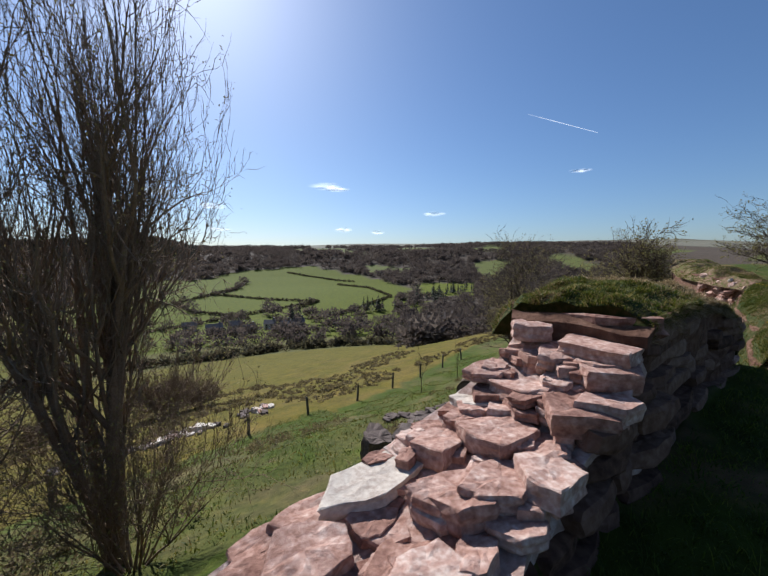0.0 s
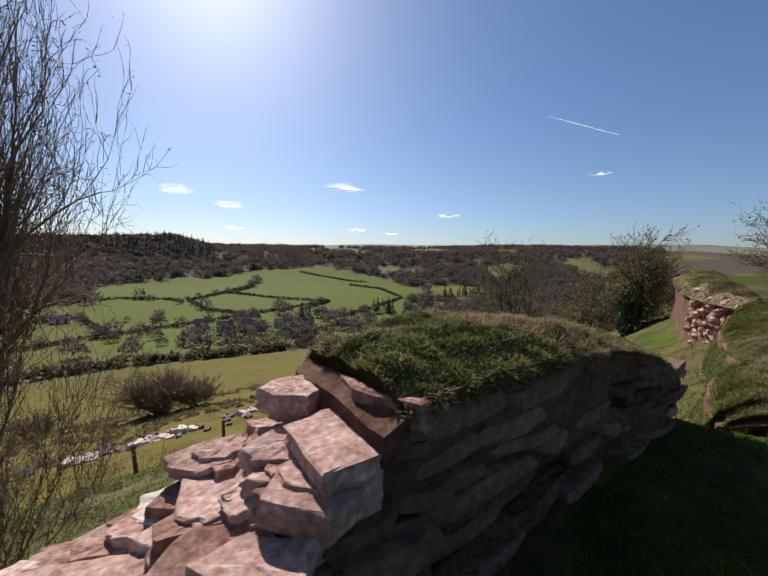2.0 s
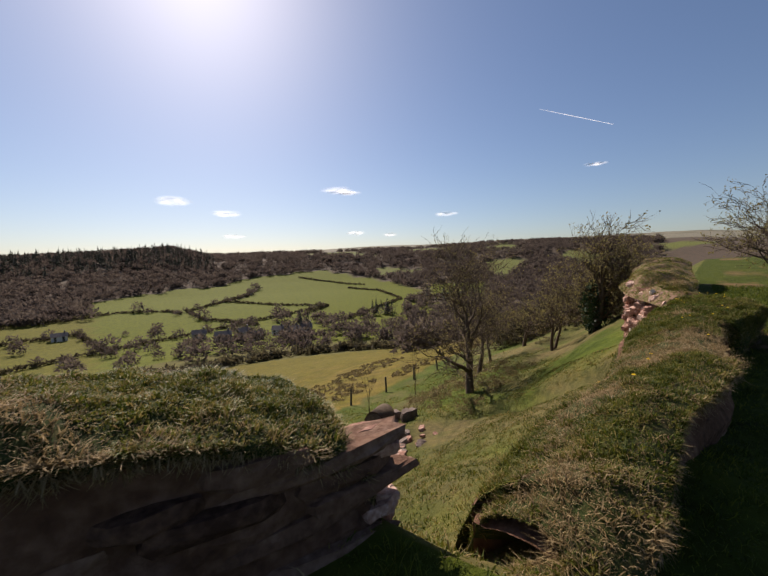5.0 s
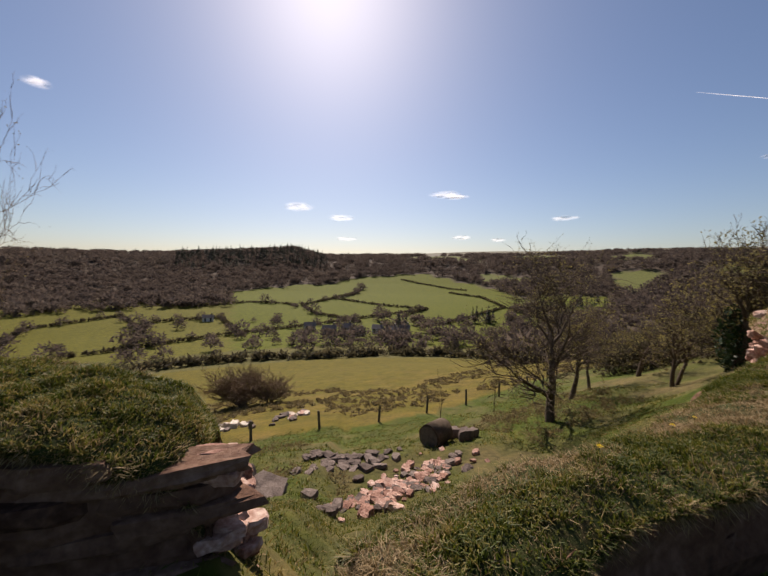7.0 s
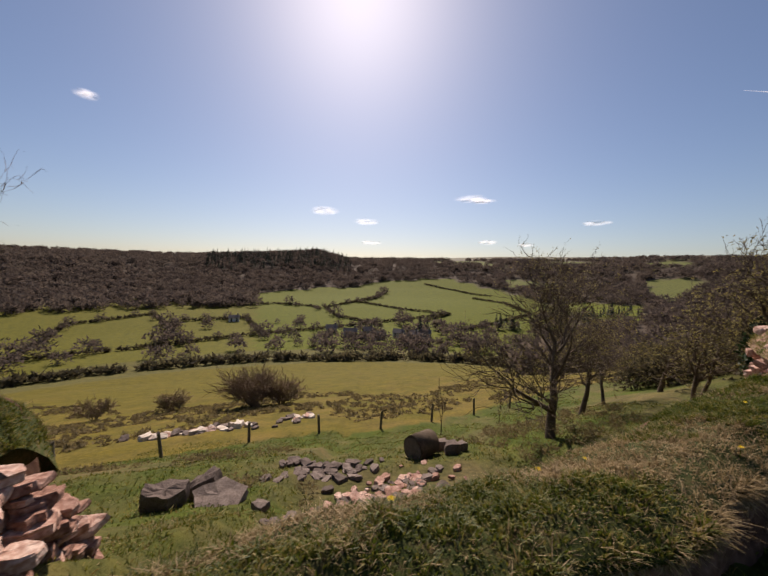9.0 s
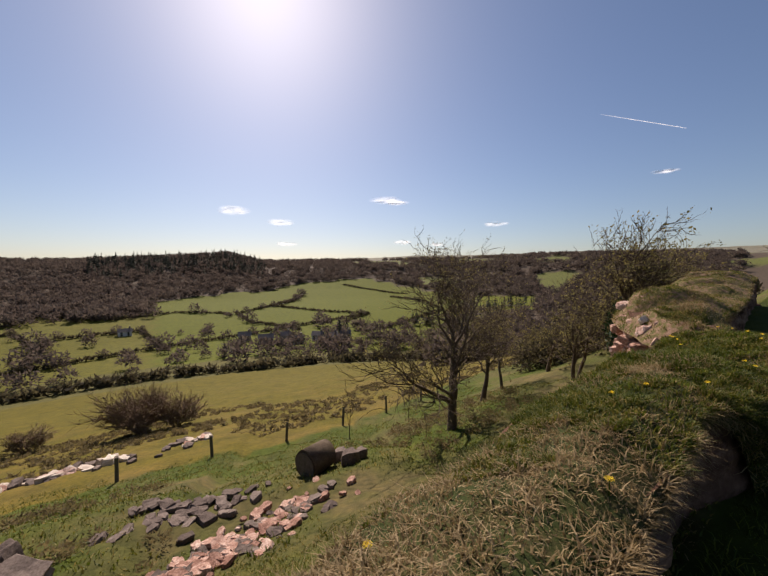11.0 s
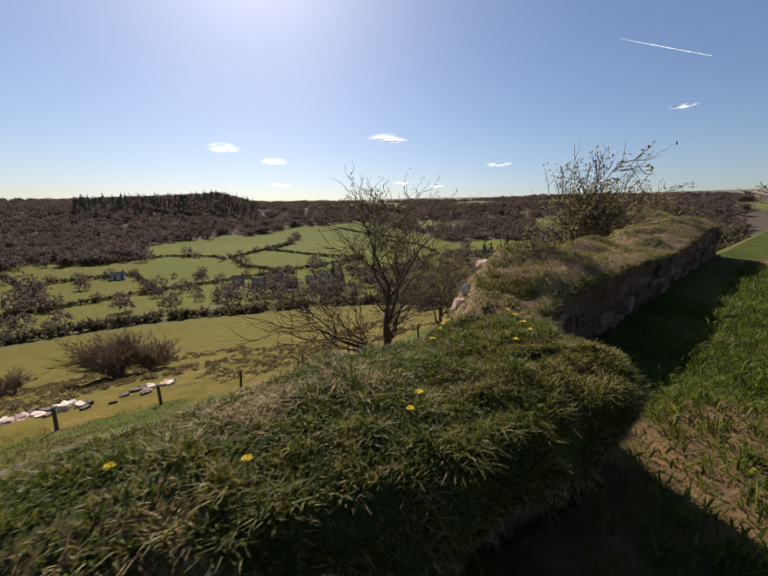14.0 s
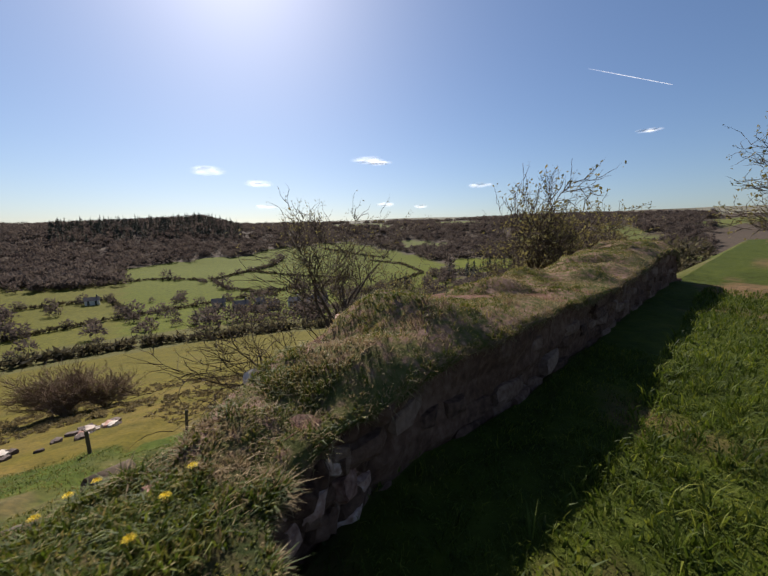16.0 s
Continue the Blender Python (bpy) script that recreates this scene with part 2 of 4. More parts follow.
# The ground: one sheet to the horizon
def green(x, y):
    """Ground cover: turf by the walk, fresh pasture on the fields, brown woodland floor between them."""
    s = (y - wall_y(x)) * 0.93
    dx, dy = x - HUB[0], y - HUB[1]
    d, az = math.hypot(dx, dy), math.degrees(math.atan2(dx, dy))
    az = field_az(az)
    n1, n2 = nz(x, y, 3, 0.05), nz(x, y, 7, 0.35)
    if s < 0:
        worn = nz(x, y, 1, 0.45) + 0.5 * nz(x, y, 5, 1.6) - 0.18 - 0.2 * min(abs(s + 1.7), 2)
        worn = min(max(worn * 3 + 0.5, 0), 1)
        lush, dirt = (0.062, 0.08, 0.008), (0.2, 0.125, 0.06)
        if s < -8:
            worn = 0
        return [(a * (1 - worn) + b * worn) * 0.72 for a, b in zip(lush, dirt)]
    if d < 400 and s < 15.8 + 0.26 * min(max(x, -3), 20) + 1.5 * n1:
        base = (0.048, 0.066, 0.007)
        k = min(max(0.3 + n2 * 0.9 + 0.5 * nz(x, y, 15, 1.4) + (0.1 if s < 13 else -0.2), 0), 1)
        dry = (0.1, 0.08, 0.032)
        return [a * (1 - k) + b * k for a, b in zip(base, dry)]
    if d < 128:
        k = min(max(0.55 + n2 * 0.8 - (s - 18) / 90, 0), 1)
        return [a * (1 - k) + b * k for a, b in zip((0.09, 0.076, 0.008), (0.125, 0.09, 0.02))]
    if d < 168:
        return (0.085, 0.078, 0.022)
    edge = lerp_table(az, (-48, -40, -18, -3, 2, 10, 17, 24), (345, 365, 415, 470, 520, 545, 470, 385)) + 14 * n1
    if d < edge and -48 < az < 26 and (d < 300 or az < 24):
        return (0.08, 0.092, 0.006) if az > -16 else (0.088, 0.085, 0.009)
    if 25 < az < 33 and 330 < d < 420:
        return (0.09, 0.103, 0.007)
    if az > 8 and 400 < d < 900 and nz(x, y, 9, 0.012) > 0.22:
        return (0.1, 0.11, 0.03)
    if d > 900 and az > 5:
        return (0.16, 0.15, 0.11) if nz(x, y, 2, 0.004) > -0.1 else (0.1, 0.085, 0.06)
    return (0.08, 0.062, 0.046)


def spread(lo, hi, near, count, power=3.0):
    """Sample places, dense around near and wide towards the ends."""
    out = []
    for i in range(count + 1):
        u = -1 + 2 * i / count
        v = abs(u) ** power
        out.append(near + (v * (hi - near) if u > 0 else -v * (near - lo)))
    return out


gx = sorted(set([round(v, 3) for v in spread(-4200, 4200, 9, 260, 3.6)] + [round(-4 + 0.3 * i, 3) for i in range(112)]))
gs = sorted(set([round(-0.02 - 4.2 * (i / 46) ** 1.5, 3) for i in range(47)] + [-6, -9, -14, -20, -30, -60, -120, -300, -900, -2500]
                + [round(0.04 + 14 * (i / 60) ** 1.3, 3) for i in range(61)] + [round(14 + 0.7 * i, 2) for i in range(1, 60)]
                + [round(56 + 3.2 * i, 2) for i in range(1, 150)] + [560, 600, 650, 700, 760, 850, 950, 1100, 1300, 1600, 2000, 2500, 3000, 3500, 4300]))
verts, cover = [], []
for s in gs:
    for x in gx:
        y = wall_y(min(max(x, -30), 60)) + s
        z = ground_z(x, y)
        near = max(0.0, 1 - math.hypot(x - 9, y - 8) / 60)
        z += near * (0.05 * nz(x, y, 0, 0.9) + 0.02 * nz(x, y, 0, 3.0)) * (1 if s < 0 else 3)
        if 19 < s < 75:
            z += 0.28 * max(0, nz(x, y, 4, 0.55) - 0.05)
        verts.append((x, y, z))
        cover.append((*green(x, y), 1))
nx = len(gx)
faces = [(j * nx + i, j * nx + i + 1, (j + 1) * nx + i + 1, (j + 1) * nx + i) for j in range(len(gs) - 1) for i in range(nx - 1)]
ground = mesh_object("ground", verts, faces, M_GROUND, smooth=True)
layer = ground.data.color_attributes.new("cover", "FLOAT_COLOR", "POINT")
layer.data.foreach_set("color", np.array(cover, dtype=np.float32).ravel())
tagged(ground, "grassy walk, steep bank and green valley fields", "ground", kind="structure")


# The ruined wall, in runs
rng = np.random.default_rng(7)


def spine(keys, step):
    """Resample (x, y, top, bottom, width) keys by length along the face."""
    ks = np.array(keys, dtype=float)
    run = np.r_[0, np.cumsum(np.hypot(np.diff(ks[:, 0]), np.diff(ks[:, 1])))]
    at = np.linspace(0, run[-1], max(3, int(run[-1] / step)))
    return [tuple(float(np.interp(a, run, ks[:, j])) for j in range(5)) for a in at]


def frames_of(sp):
    """Along each spine point: its place and the outward level normal."""
    out = []
    for i in range(len(sp)):
        a, b = sp[max(i - 1, 0)], sp[min(i + 1, len(sp) - 1)]
        t = Vector((b[0] - a[0], b[1] - a[1], 0)).normalized()
        out.append((t, Vector((-t.y, t.x, 0))))
    return out


def loft_wall(name, sp, crown, label, material, seed, rough=1.0, fall=None):
    """A broken masonry body with an eroded, layered near face and a domed top."""
    rows = []
    for (x, y, top, bot, w), (t, n) in zip(sp, frames_of(sp)):
        ring = []
        for k in range(15):
            z = bot + (top - bot) * k / 14
            f = 0.08 * nz(x, z * 3.5, seed, 1.0) + 0.06 * nz(x * 1.6, z * 7, seed + 9, 1.6)
            ring.append(Vector((x, y, z)) + n * (f * rough + 0.05 * (1 - k / 14)))
        for k in range(1, 9):
            u = k / 9
            zz = top + crown * math.sin(u * math.pi) + 0.02 * nz(x, y + u * w, seed, 2.4) - 0.03 - (fall(x) * u * u if fall else 0)
            ring.append(Vector((x, y, zz)) + n * (w * u))
        for k in range(6):
            z = top - (fall(x) if fall else 0) - (top - bot + 0.9) * k / 5
            ring.append(Vector((x, y, z)) + n * (w + 0.12 * k / 5 + 0.08 * nz(x, z, seed + 4, 2.0)))
        rows.append(ring)
    m = len(rows[0])
    vs = [v for r in rows for v in r]
    fs = [(i * m + k, (i + 1) * m + k, (i + 1) * m + k + 1, i * m + k + 1) for i in range(len(rows) - 1) for k in range(m - 1)]
    fs += [tuple(range(m - 1, -1, -1)), tuple((len(rows) - 1) * m + k for k in range(m))]
    ob = mesh_object(name, vs, fs, material)
    return tagged(ob, label, "ruined wall", kind="structure")


def turf_shape(sp, crown, seed, lip=0.1, droop=0.16, back=0.25, fall=None, lump=0.05):
    """Rings of the turf that lies over a wall's top, hanging over its edges."""
    rows = []
    for (x, y, top, bot, w), (t, n) in zip(sp, frames_of(sp)):
        ring = []
        fell = fall(x) if fall else 0
        over = lip(x) if callable(lip) else lip
        d = (droop(x) if callable(droop) else droop) * (0.75 + 1.1 * nz(x, y, seed, 1.7))
        for k in range(17):
            u = -0.06 + 1.12 * k / 16
            uu = min(max(u, 0), 1)
            z = top + 0.035 + crown * math.sin(uu * math.pi) + lump * nz(x, y + u * w, seed, 1.6) + 0.05 * nz(x, y + u * w, seed + 3, 4.5) - fell * uu * uu
            off = w * u
            if k == 0:
                z, off = top - d - 0.04, -over * 0.35
            elif k == 1:
                z, off = top - d * 0.45, -over * (1 + 0.6 * nz(x, y, seed + 7, 3.0))
            elif k == 2:
                z, off = top - d * 0.02, -over * 0.5
            elif k == 15:
                z, off = top - fell - back * 0.4, w + 0.1
            elif k == 16:
                z, off = top - fell - back, w + 0.2
            ring.append(Vector((x, y, z)) + n * off)
        rows.append(ring)
    return rows


def turf_cap(parent, rows, label, material=None):
    m = len(rows[0])
    vs = [v for r in rows for v in r]
    fs = [(i * m + k, (i + 1) * m + k, (i + 1) * m + k + 1, i * m + k + 1) for i in range(len(rows) - 1) for k in range(m - 1)]
    fs += [tuple(range(m - 1, -1, -1)), tuple((len(rows) - 1) * m + k for k in range(m))]
    return mesh_object("turf", vs, fs, material or M_SOIL, parent, label, smooth=True)


SP_A = spine([(4.2, 6.45, 0.66, -0.7, 0.9), (4.4, 6.49, 0.77, -0.7, 1.0), (5.2, 6.68, 0.8, -0.6, 1.1), (6.18, 6.9, 0.72, -0.6, 1.1), (6.9, 7.02, 0.58, -0.7, 1.1), (7.35, 7.1, 0.4, -0.8, 1.0), (7.52, 7.14, 0.2, -0.9, 0.9), (7.64, 7.17, -0.35, -0.9, 0.7)], 0.1)
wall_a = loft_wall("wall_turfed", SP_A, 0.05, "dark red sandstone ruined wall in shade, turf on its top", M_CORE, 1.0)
TURF_A = turf_shape(SP_A[1:-1], 0.1, 1.0, lip=0.05, droop=0.09, lump=0.08)
turf_cap(wall_a, TURF_A, "sunlit yellow-green turf hanging over the edge")
SP_LOW = spine([(-1.6, 4.9, -0.38, -1.0, 0.85), (0.6, 5.55, -0.34, -0.9, 0.9), (1.6, 5.8, -0.24, -0.9, 0.9), (2.5, 6.05, -0.1, -0.9, 0.9), (3.1, 6.2, 0.04, -0.9, 0.9), (3.5, 6.27, 0.16, -0.9, 0.9), (3.85, 6.35, 0.36, -0.9, 0.85), (4.2, 6.43, 0.55, -0.9, 0.8)], 0.1)
wall_low = loft_wall("wall_stepped", SP_LOW, 0.02, "stepped broken end of a red sandstone wall in sun", M_MORTAR, 2.0)
def fall_b(x):
    return float(np.interp(x, (8, 9, 12.5, 13.4, 13.9), (0.25, 0.5, 0.45, 0.3, 0.16)))


SP_B = spine([(7.9, 6.45, -0.3, -1.2, 0.5), (8.1, 6.2, -0.05, -1.2, 0.8), (8.5, 6.22, 0.12, -1.2, 0.95), (8.94, 6.4, 0.22, -1.2, 1.0), (9.5, 6.62, 0.31, -1.2, 1.0), (10.07, 6.74, 0.32, -1.2, 1.0), (11.1, 6.97, 0.32, -1.1, 1.0), (11.6, 7.3, 0.31, -1.0, 1.0), (12.0, 7.48, 0.32, -1.0, 1.0), (12.5, 7.7, 0.33, -1.0, 1.0), (13.05, 7.98, 0.35, -1.0, 1.05), (13.4, 8.0, 0.36, -1.0, 1.15), (13.9, 8.06, 0.37, -0.9, 1.2), (14.5, 8.15, 0.39, -0.9, 1.25), (15.05, 8.24, 0.42, -0.9, 1.3), (15.36, 8.4, 0.46, -0.9, 1.2), (15.3, 8.85, 0.47, -0.9, 0.9), (15.42, 9.25, 0.44, -0.9, 0.7)], 0.1)
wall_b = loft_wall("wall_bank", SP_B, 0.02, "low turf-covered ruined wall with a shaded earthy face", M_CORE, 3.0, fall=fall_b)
TURF_B = turf_shape(SP_B, 0.05, 3.0, lip=lambda x: float(np.interp(x, (13.2, 13.7, 15.1, 15.32), (0.06, 0.16, 0.18, 0.06))), droop=lambda x: float(np.interp(x, (13.3, 13.7, 15.15, 15.32), (0.1, 0.62, 0.68, 0.14))), back=0.7, fall=fall_b)
turf_cap(wall_b, TURF_B, "rough grassy turf with dry tufts")
SP_C = spine([(15.2, 8.85, 0.42, -1.3, 0.3), (15.42, 9.22, 0.49, -1.3, 0.5), (15.85, 9.48, 0.53, -1.3, 0.8), (16.43, 9.83, 0.58, -1.3, 1.05), (17.1, 10.12, 0.6, -1.3, 1.25), (17.77, 10.42, 0.62, -1.2, 1.4), (20.5, 11.75, 0.56, -1.1, 1.5), (23.2, 13.1, 0.7, -1.0, 1.6), (24.4, 13.7, 0.85, -1.0, 1.7), (26.2, 14.55, 0.92, -1.0, 1.7), (27.3, 15.05, 0.75, -1.0, 1.6), (27.8, 15.3, 0.1, -1.0, 1.4)], 0.14)
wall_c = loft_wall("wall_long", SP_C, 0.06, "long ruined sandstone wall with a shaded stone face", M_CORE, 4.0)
TURF_C = turf_shape(SP_C[1:-2], 0.1, 4.0, lip=0.1, droop=0.13, back=0.2, lump=0.26)
turf_cap(wall_c, TURF_C, "mossy green and brown turf along the wall top", M_MOSS)


# Grass
def blades(name, feet, ups, height, width, material, parent=None, lean=0.5, seed=1):
    """Bent grass blades, three triangles each, at the given feet."""
    r = np.random.default_rng(seed)
    feet = np.asarray(feet, dtype=float)
    n = len(feet)
    ang = r.uniform(0, 2 * np.pi, n)
    tuft = np.array([noise.noise(Vector((p[0] * 8, p[1] * 8, p[2] * 8))) for p in feet])
    h = height * r.uniform(0.5, 1.2, n) * np.clip(0.8 + 1.3 * tuft, 0.3, 1.7)
    side = np.stack([np.cos(ang), np.sin(ang), np.zeros(n)], 1) * (width * r.uniform(0.6, 1.3, n))[:, None]
    la = r.uniform(0, 2 * np.pi, n)
    le = lean * r.uniform(0.2, 1.3, n)
    bend = np.stack([np.cos(la) * le, np.sin(la) * le, np.ones(n)], 1) + np.asarray(ups) * 0.6
    bend /= np.linalg.norm(bend, axis=1)[:, None]
    mid = feet + bend * (h * 0.55)[:, None]
    tip = mid + (bend * 0.6 + np.stack([np.cos(la) * le, np.sin(la) * le, -0.15 + 0 * le], 1)) * (h * 0.5)[:, None]
    v = np.stack([feet - side, feet + side, mid - side * 0.7, mid + side * 0.7, tip], 1).reshape(-1, 3)
    b = (np.arange(n) * 5)[:, None]
    t = np.concatenate([b + [0, 1, 3], b + [0, 3, 2], b + [2, 3, 4]], 1).reshape(-1, 3)
    return fast_mesh(name, v, t, material, parent)


def on_rings(rows, count, seed, k_lo=0, k_hi=None):
    """Random feet on a strip of rings, with the way each strip faces."""
    r = np.random.default_rng(seed)
    a = np.array([[tuple(v) for v in row] for row in rows])
    k_hi = k_hi or a.shape[1] - 1
    i = r.uniform(0, a.shape[0] - 1.001, count)
    k = r.uniform(k_lo, k_hi - 0.001, count)
    i0, k0 = i.astype(int), k.astype(int)
    fi, fk = (i - i0)[:, None], (k - k0)[:, None]
    p = a[i0, k0] * (1 - fi) * (1 - fk) + a[i0 + 1, k0] * fi * (1 - fk) + a[i0, k0 + 1] * (1 - fi) * fk + a[i0 + 1, k0 + 1] * fi * fk
    up = np.cross(a[i0 + 1, k0] - a[i0, k0], a[i0, k0 + 1] - a[i0, k0])
    up /= np.maximum(np.linalg.norm(up, axis=1), 1e-6)[:, None]
    return p, up


def keep(p, up, test):
    mask = np.array([test(*q) for q in p])
    return p[mask], up[mask]


for wall, rows, n, hh in ((wall_a, TURF_A, 52000, 0.05), (wall_b, TURF_B, 95000, 0.055), (wall_c, TURF_C, 40000, 0.05)):
    p, up = on_rings(rows, n, 11)
    pg, ug = keep(p, up, lambda x, y, z: nz(x, y, 2, 1.3) + 0.5 * nz(x, y, 8, 4) > -0.04)
    tagged(blades("grass", pg, ug, hh, 0.0042, M_GRASS, wall, 1.1, 12), kind="stuff")
    p, up = on_rings(rows, n // 2, 13)
    pd, ud = keep(p, up, lambda x, y, z: nz(x, y, 2, 1.3) + 0.5 * nz(x, y, 8, 4) < 0.12)
    tagged(blades("dry_grass", pd, ud, hh * 1.1, 0.0034, M_STRAW, wall, 1.8, 14), kind="stuff")
    p, up = on_rings(rows, n // 9, 15, 0, 3)
    tagged(blades("hanging_grass", p - np.array([0, 0, 0.01]), up - np.array([0, 0, 1.9]), hh * 1.5, 0.003, M_STRAW, wall, 0.6, 16), kind="stuff")
p, up = on_rings(TURF_B[58:-8], 16000, 19, 0, 3)
tagged(blades("mound_grass", p, up, 0.07, 0.0034, M_GRASS, wall_b, 1.0, 20), kind="stuff")
p, up = on_rings(TURF_B[52:], 15000, 17)
p, up = keep(p, up, lambda x, y, z: nz(x, y, 20, 2.2) > -0.05)
tagged(blades("tall_grass", p, up, 0.075, 0.0036, M_LUSH, wall_b, 1.0, 18), kind="stuff")
for m_extra, n_extra, sd in ((M_GRASS, 22000, 71), (M_STRAW, 16000, 73)):
    p, up = on_rings(TURF_C[:40], n_extra, sd)
    p, up = keep(p, up, lambda x, y, z: (nz(x, y, 31, 1.8) > -0.1) == (m_extra is M_GRASS))
    tagged(blades("grass_tuft", p, up, 0.05, 0.003, m_extra, wall_c, 1.2, sd + 1), kind="stuff")


def ground_feet(count, x0, x1, s0, s1, seed, test=None):
    r = np.random.default_rng(seed)
    out = []
    xs, ss = r.uniform(x0, x1, count), r.uniform(s0, s1, count)
    for x, s in zip(xs, ss):
        y = wall_y(x) + s
        if test and not test(x, y, s):
            continue
        out.append((x, y, ground_z(x, y) - 0.005 + 0.05 * nz(x, y, 0, 0.9) * (1 if s < 0 else 3)))
    return np.array(out)


def lush(x, y, s):
    c = green(x, y)
    return c[0] < 0.12 + 0.08 * random.random()


feet = ground_feet(130000, 3.0, 20, -3.6, -0.05, 21, lush)
tagged(blades("path_grass", feet, np.zeros((len(feet), 3)), 0.075, 0.0034, M_LUSH, None, 0.8, 22), "lush green grass beside the worn walk", "grass", kind="stuff")
feet = ground_feet(36000, 14, 27, -6, -0.9, 23, lush)
tagged(blades("meadow_grass", feet, np.zeros((len(feet), 3)), 0.15, 0.008, M_LUSH, None, 0.7, 24), "long green meadow grass beside the ruined wall", "grass", kind="stuff")
feet = ground_feet(60000, 6.5, 17, 0.0, 5.5, 25)
tagged(blades("bank_grass", feet, np.zeros((len(feet), 3)), 0.07, 0.006, M_GRASS, None, 0.8, 26), "short rough grass on the steep bank", "grass", kind="stuff")
feet = ground_feet(12000, 6.5, 17, 0.0, 5.5, 35, lambda x, y, s: nz(x, y, 2, 0.8) > 0)
tagged(blades("bank_straw", feet, np.zeros((len(feet), 3)), 0.06, 0.005, M_STRAW, None, 1.6, 36), "dry straw-coloured grass on the steep bank", "grass", kind="stuff")
feet = ground_feet(50000, -2, 26, 5.0, 20, 27, lambda x, y, s: nz(x, y, 7, 0.35) < 0.25)
tagged(blades("slope_grass", feet, np.zeros((len(feet), 3)), 0.12, 0.014, M_GRASS, None, 0.8, 28), "rough grass on the lower slope", "grass", kind="stuff")


# Stones
def stone_mesh(name, seed, lx, ly, lz, material, sides=9):
    """An irregular split slab: worn outline, chamfered edges, uneven top."""
    r = random.Random(seed)
    offs = [r.uniform(0.8, 1.15) for _ in range(sides)]
    ang = [2 * math.pi * (i + r.uniform(-0.28, 0.28)) / sides for i in range(sides)]
    vs, fs = [], []
    for z, k in ((0, 0.9), (0.3, 1.0), (0.72, 0.98), (1.0, 0.9)):
        for a, o in zip(ang, offs):
            c, s = math.cos(a), math.sin(a)
            q = (abs(c) ** 3.2 + abs(s) ** 3.2) ** (-1 / 3.2)
            vs.append((c * q * o * k * lx / 2 + r.uniform(-0.035, 0.035), s * q * o * k * ly / 2 + r.uniform(-0.035, 0.035), z * lz + r.uniform(-0.14, 0.14) * lz))
    for ring in range(3):
        for i in range(sides):
            j = (i + 1) % sides
            a, b = ring * sides, (ring + 1) * sides
            fs.append((a + i, a + j, b + j, b + i))
    vs.append((r.uniform(-0.1, 0.1) * lx, r.uniform(-0.1, 0.1) * ly, lz * r.uniform(0.98, 1.12)))
    fs += [(3 * sides + i, 3 * sides + (i + 1) % sides, 4 * sides) for i in range(sides)]
    fs.append(tuple(range(sides - 1, -1, -1)))
    me = bpy.data.meshes.new(name)
    me.from_pydata(vs, [], fs)
    me.materials.append(material)
    return me


def put_stone(mesh, parent, x, y, z, turn=0, tilt_x=0, tilt_y=0, size=(1, 1, 1), name="stone"):
    ob = new(name, mesh)
    ob.matrix_world = pose(x, y, z, tilt_x, tilt_y, turn) @ Matrix.Diagonal((*size, 1))
    if parent:
        ob.parent = parent
    return ob


def worn_slab(name, seed, material):
    """A larger, finer slab: split layers along its edge and a gently uneven top."""
    r = random.Random(seed)
    corners = 5 + seed % 3
    sides = corners * 3
    knots = []
    for i in range(corners):
        a = 2 * math.pi * (i + r.uniform(-0.25, 0.25)) / corners + 0.6
        q = (abs(math.cos(a)) ** 5 + abs(math.sin(a)) ** 5) ** (-1 / 5) * r.uniform(0.88, 1.1)
        knots.append((math.cos(a) * q, math.sin(a) * q))
    rim = []
    for i in range(corners):
        (x0, y0), (x1, y1) = knots[i], knots[(i + 1) % corners]
        rim += [(x0 + (x1 - x0) * k / 3 + r.uniform(-0.03, 0.03), y0 + (y1 - y0) * k / 3 + r.uniform(-0.03, 0.03)) for k in range(3)]
    rings = [(0.0, 0.93), (0.2, 1.0 + r.uniform(-0.05, 0.04)), (0.45, 1.0 + r.uniform(-0.06, 0.03)), (0.7, 0.99 + r.uniform(-0.05, 0.04)), (0.95, 0.985), (1.0, 0.95), (1.0, 0.5)]
    vs, fs = [], []
    for z, k in rings:
        for i in range(sides):
            x, y = rim[i][0] * k / 2, rim[i][1] * k / 2
            vs.append((x + r.uniform(-0.012, 0.012), y + r.uniform(-0.012, 0.012), z + 0.12 * nz(x * 3, y * 3, seed) * (0.3 + z) + r.uniform(-0.03, 0.03)))
    for g in range(len(rings) - 1):
        for i in range(sides):
            j = (i + 1) % sides
            fs.append((g * sides + i, g * sides + j, (g + 1) * sides + j, (g + 1) * sides + i))
    vs.append((0, 0, 1.0 + 0.15 * nz(seed, 1, 2)))
    top = (len(rings) - 1) * sides
    fs += [(top + i, top + (i + 1) % sides, len(vs) - 1) for i in range(sides)]
    fs.append(tuple(range(sides - 1, -1, -1)))
    me = bpy.data.meshes.new(name)
    me.from_pydata(vs, [], fs)
    me.materials.append(material)
    return me


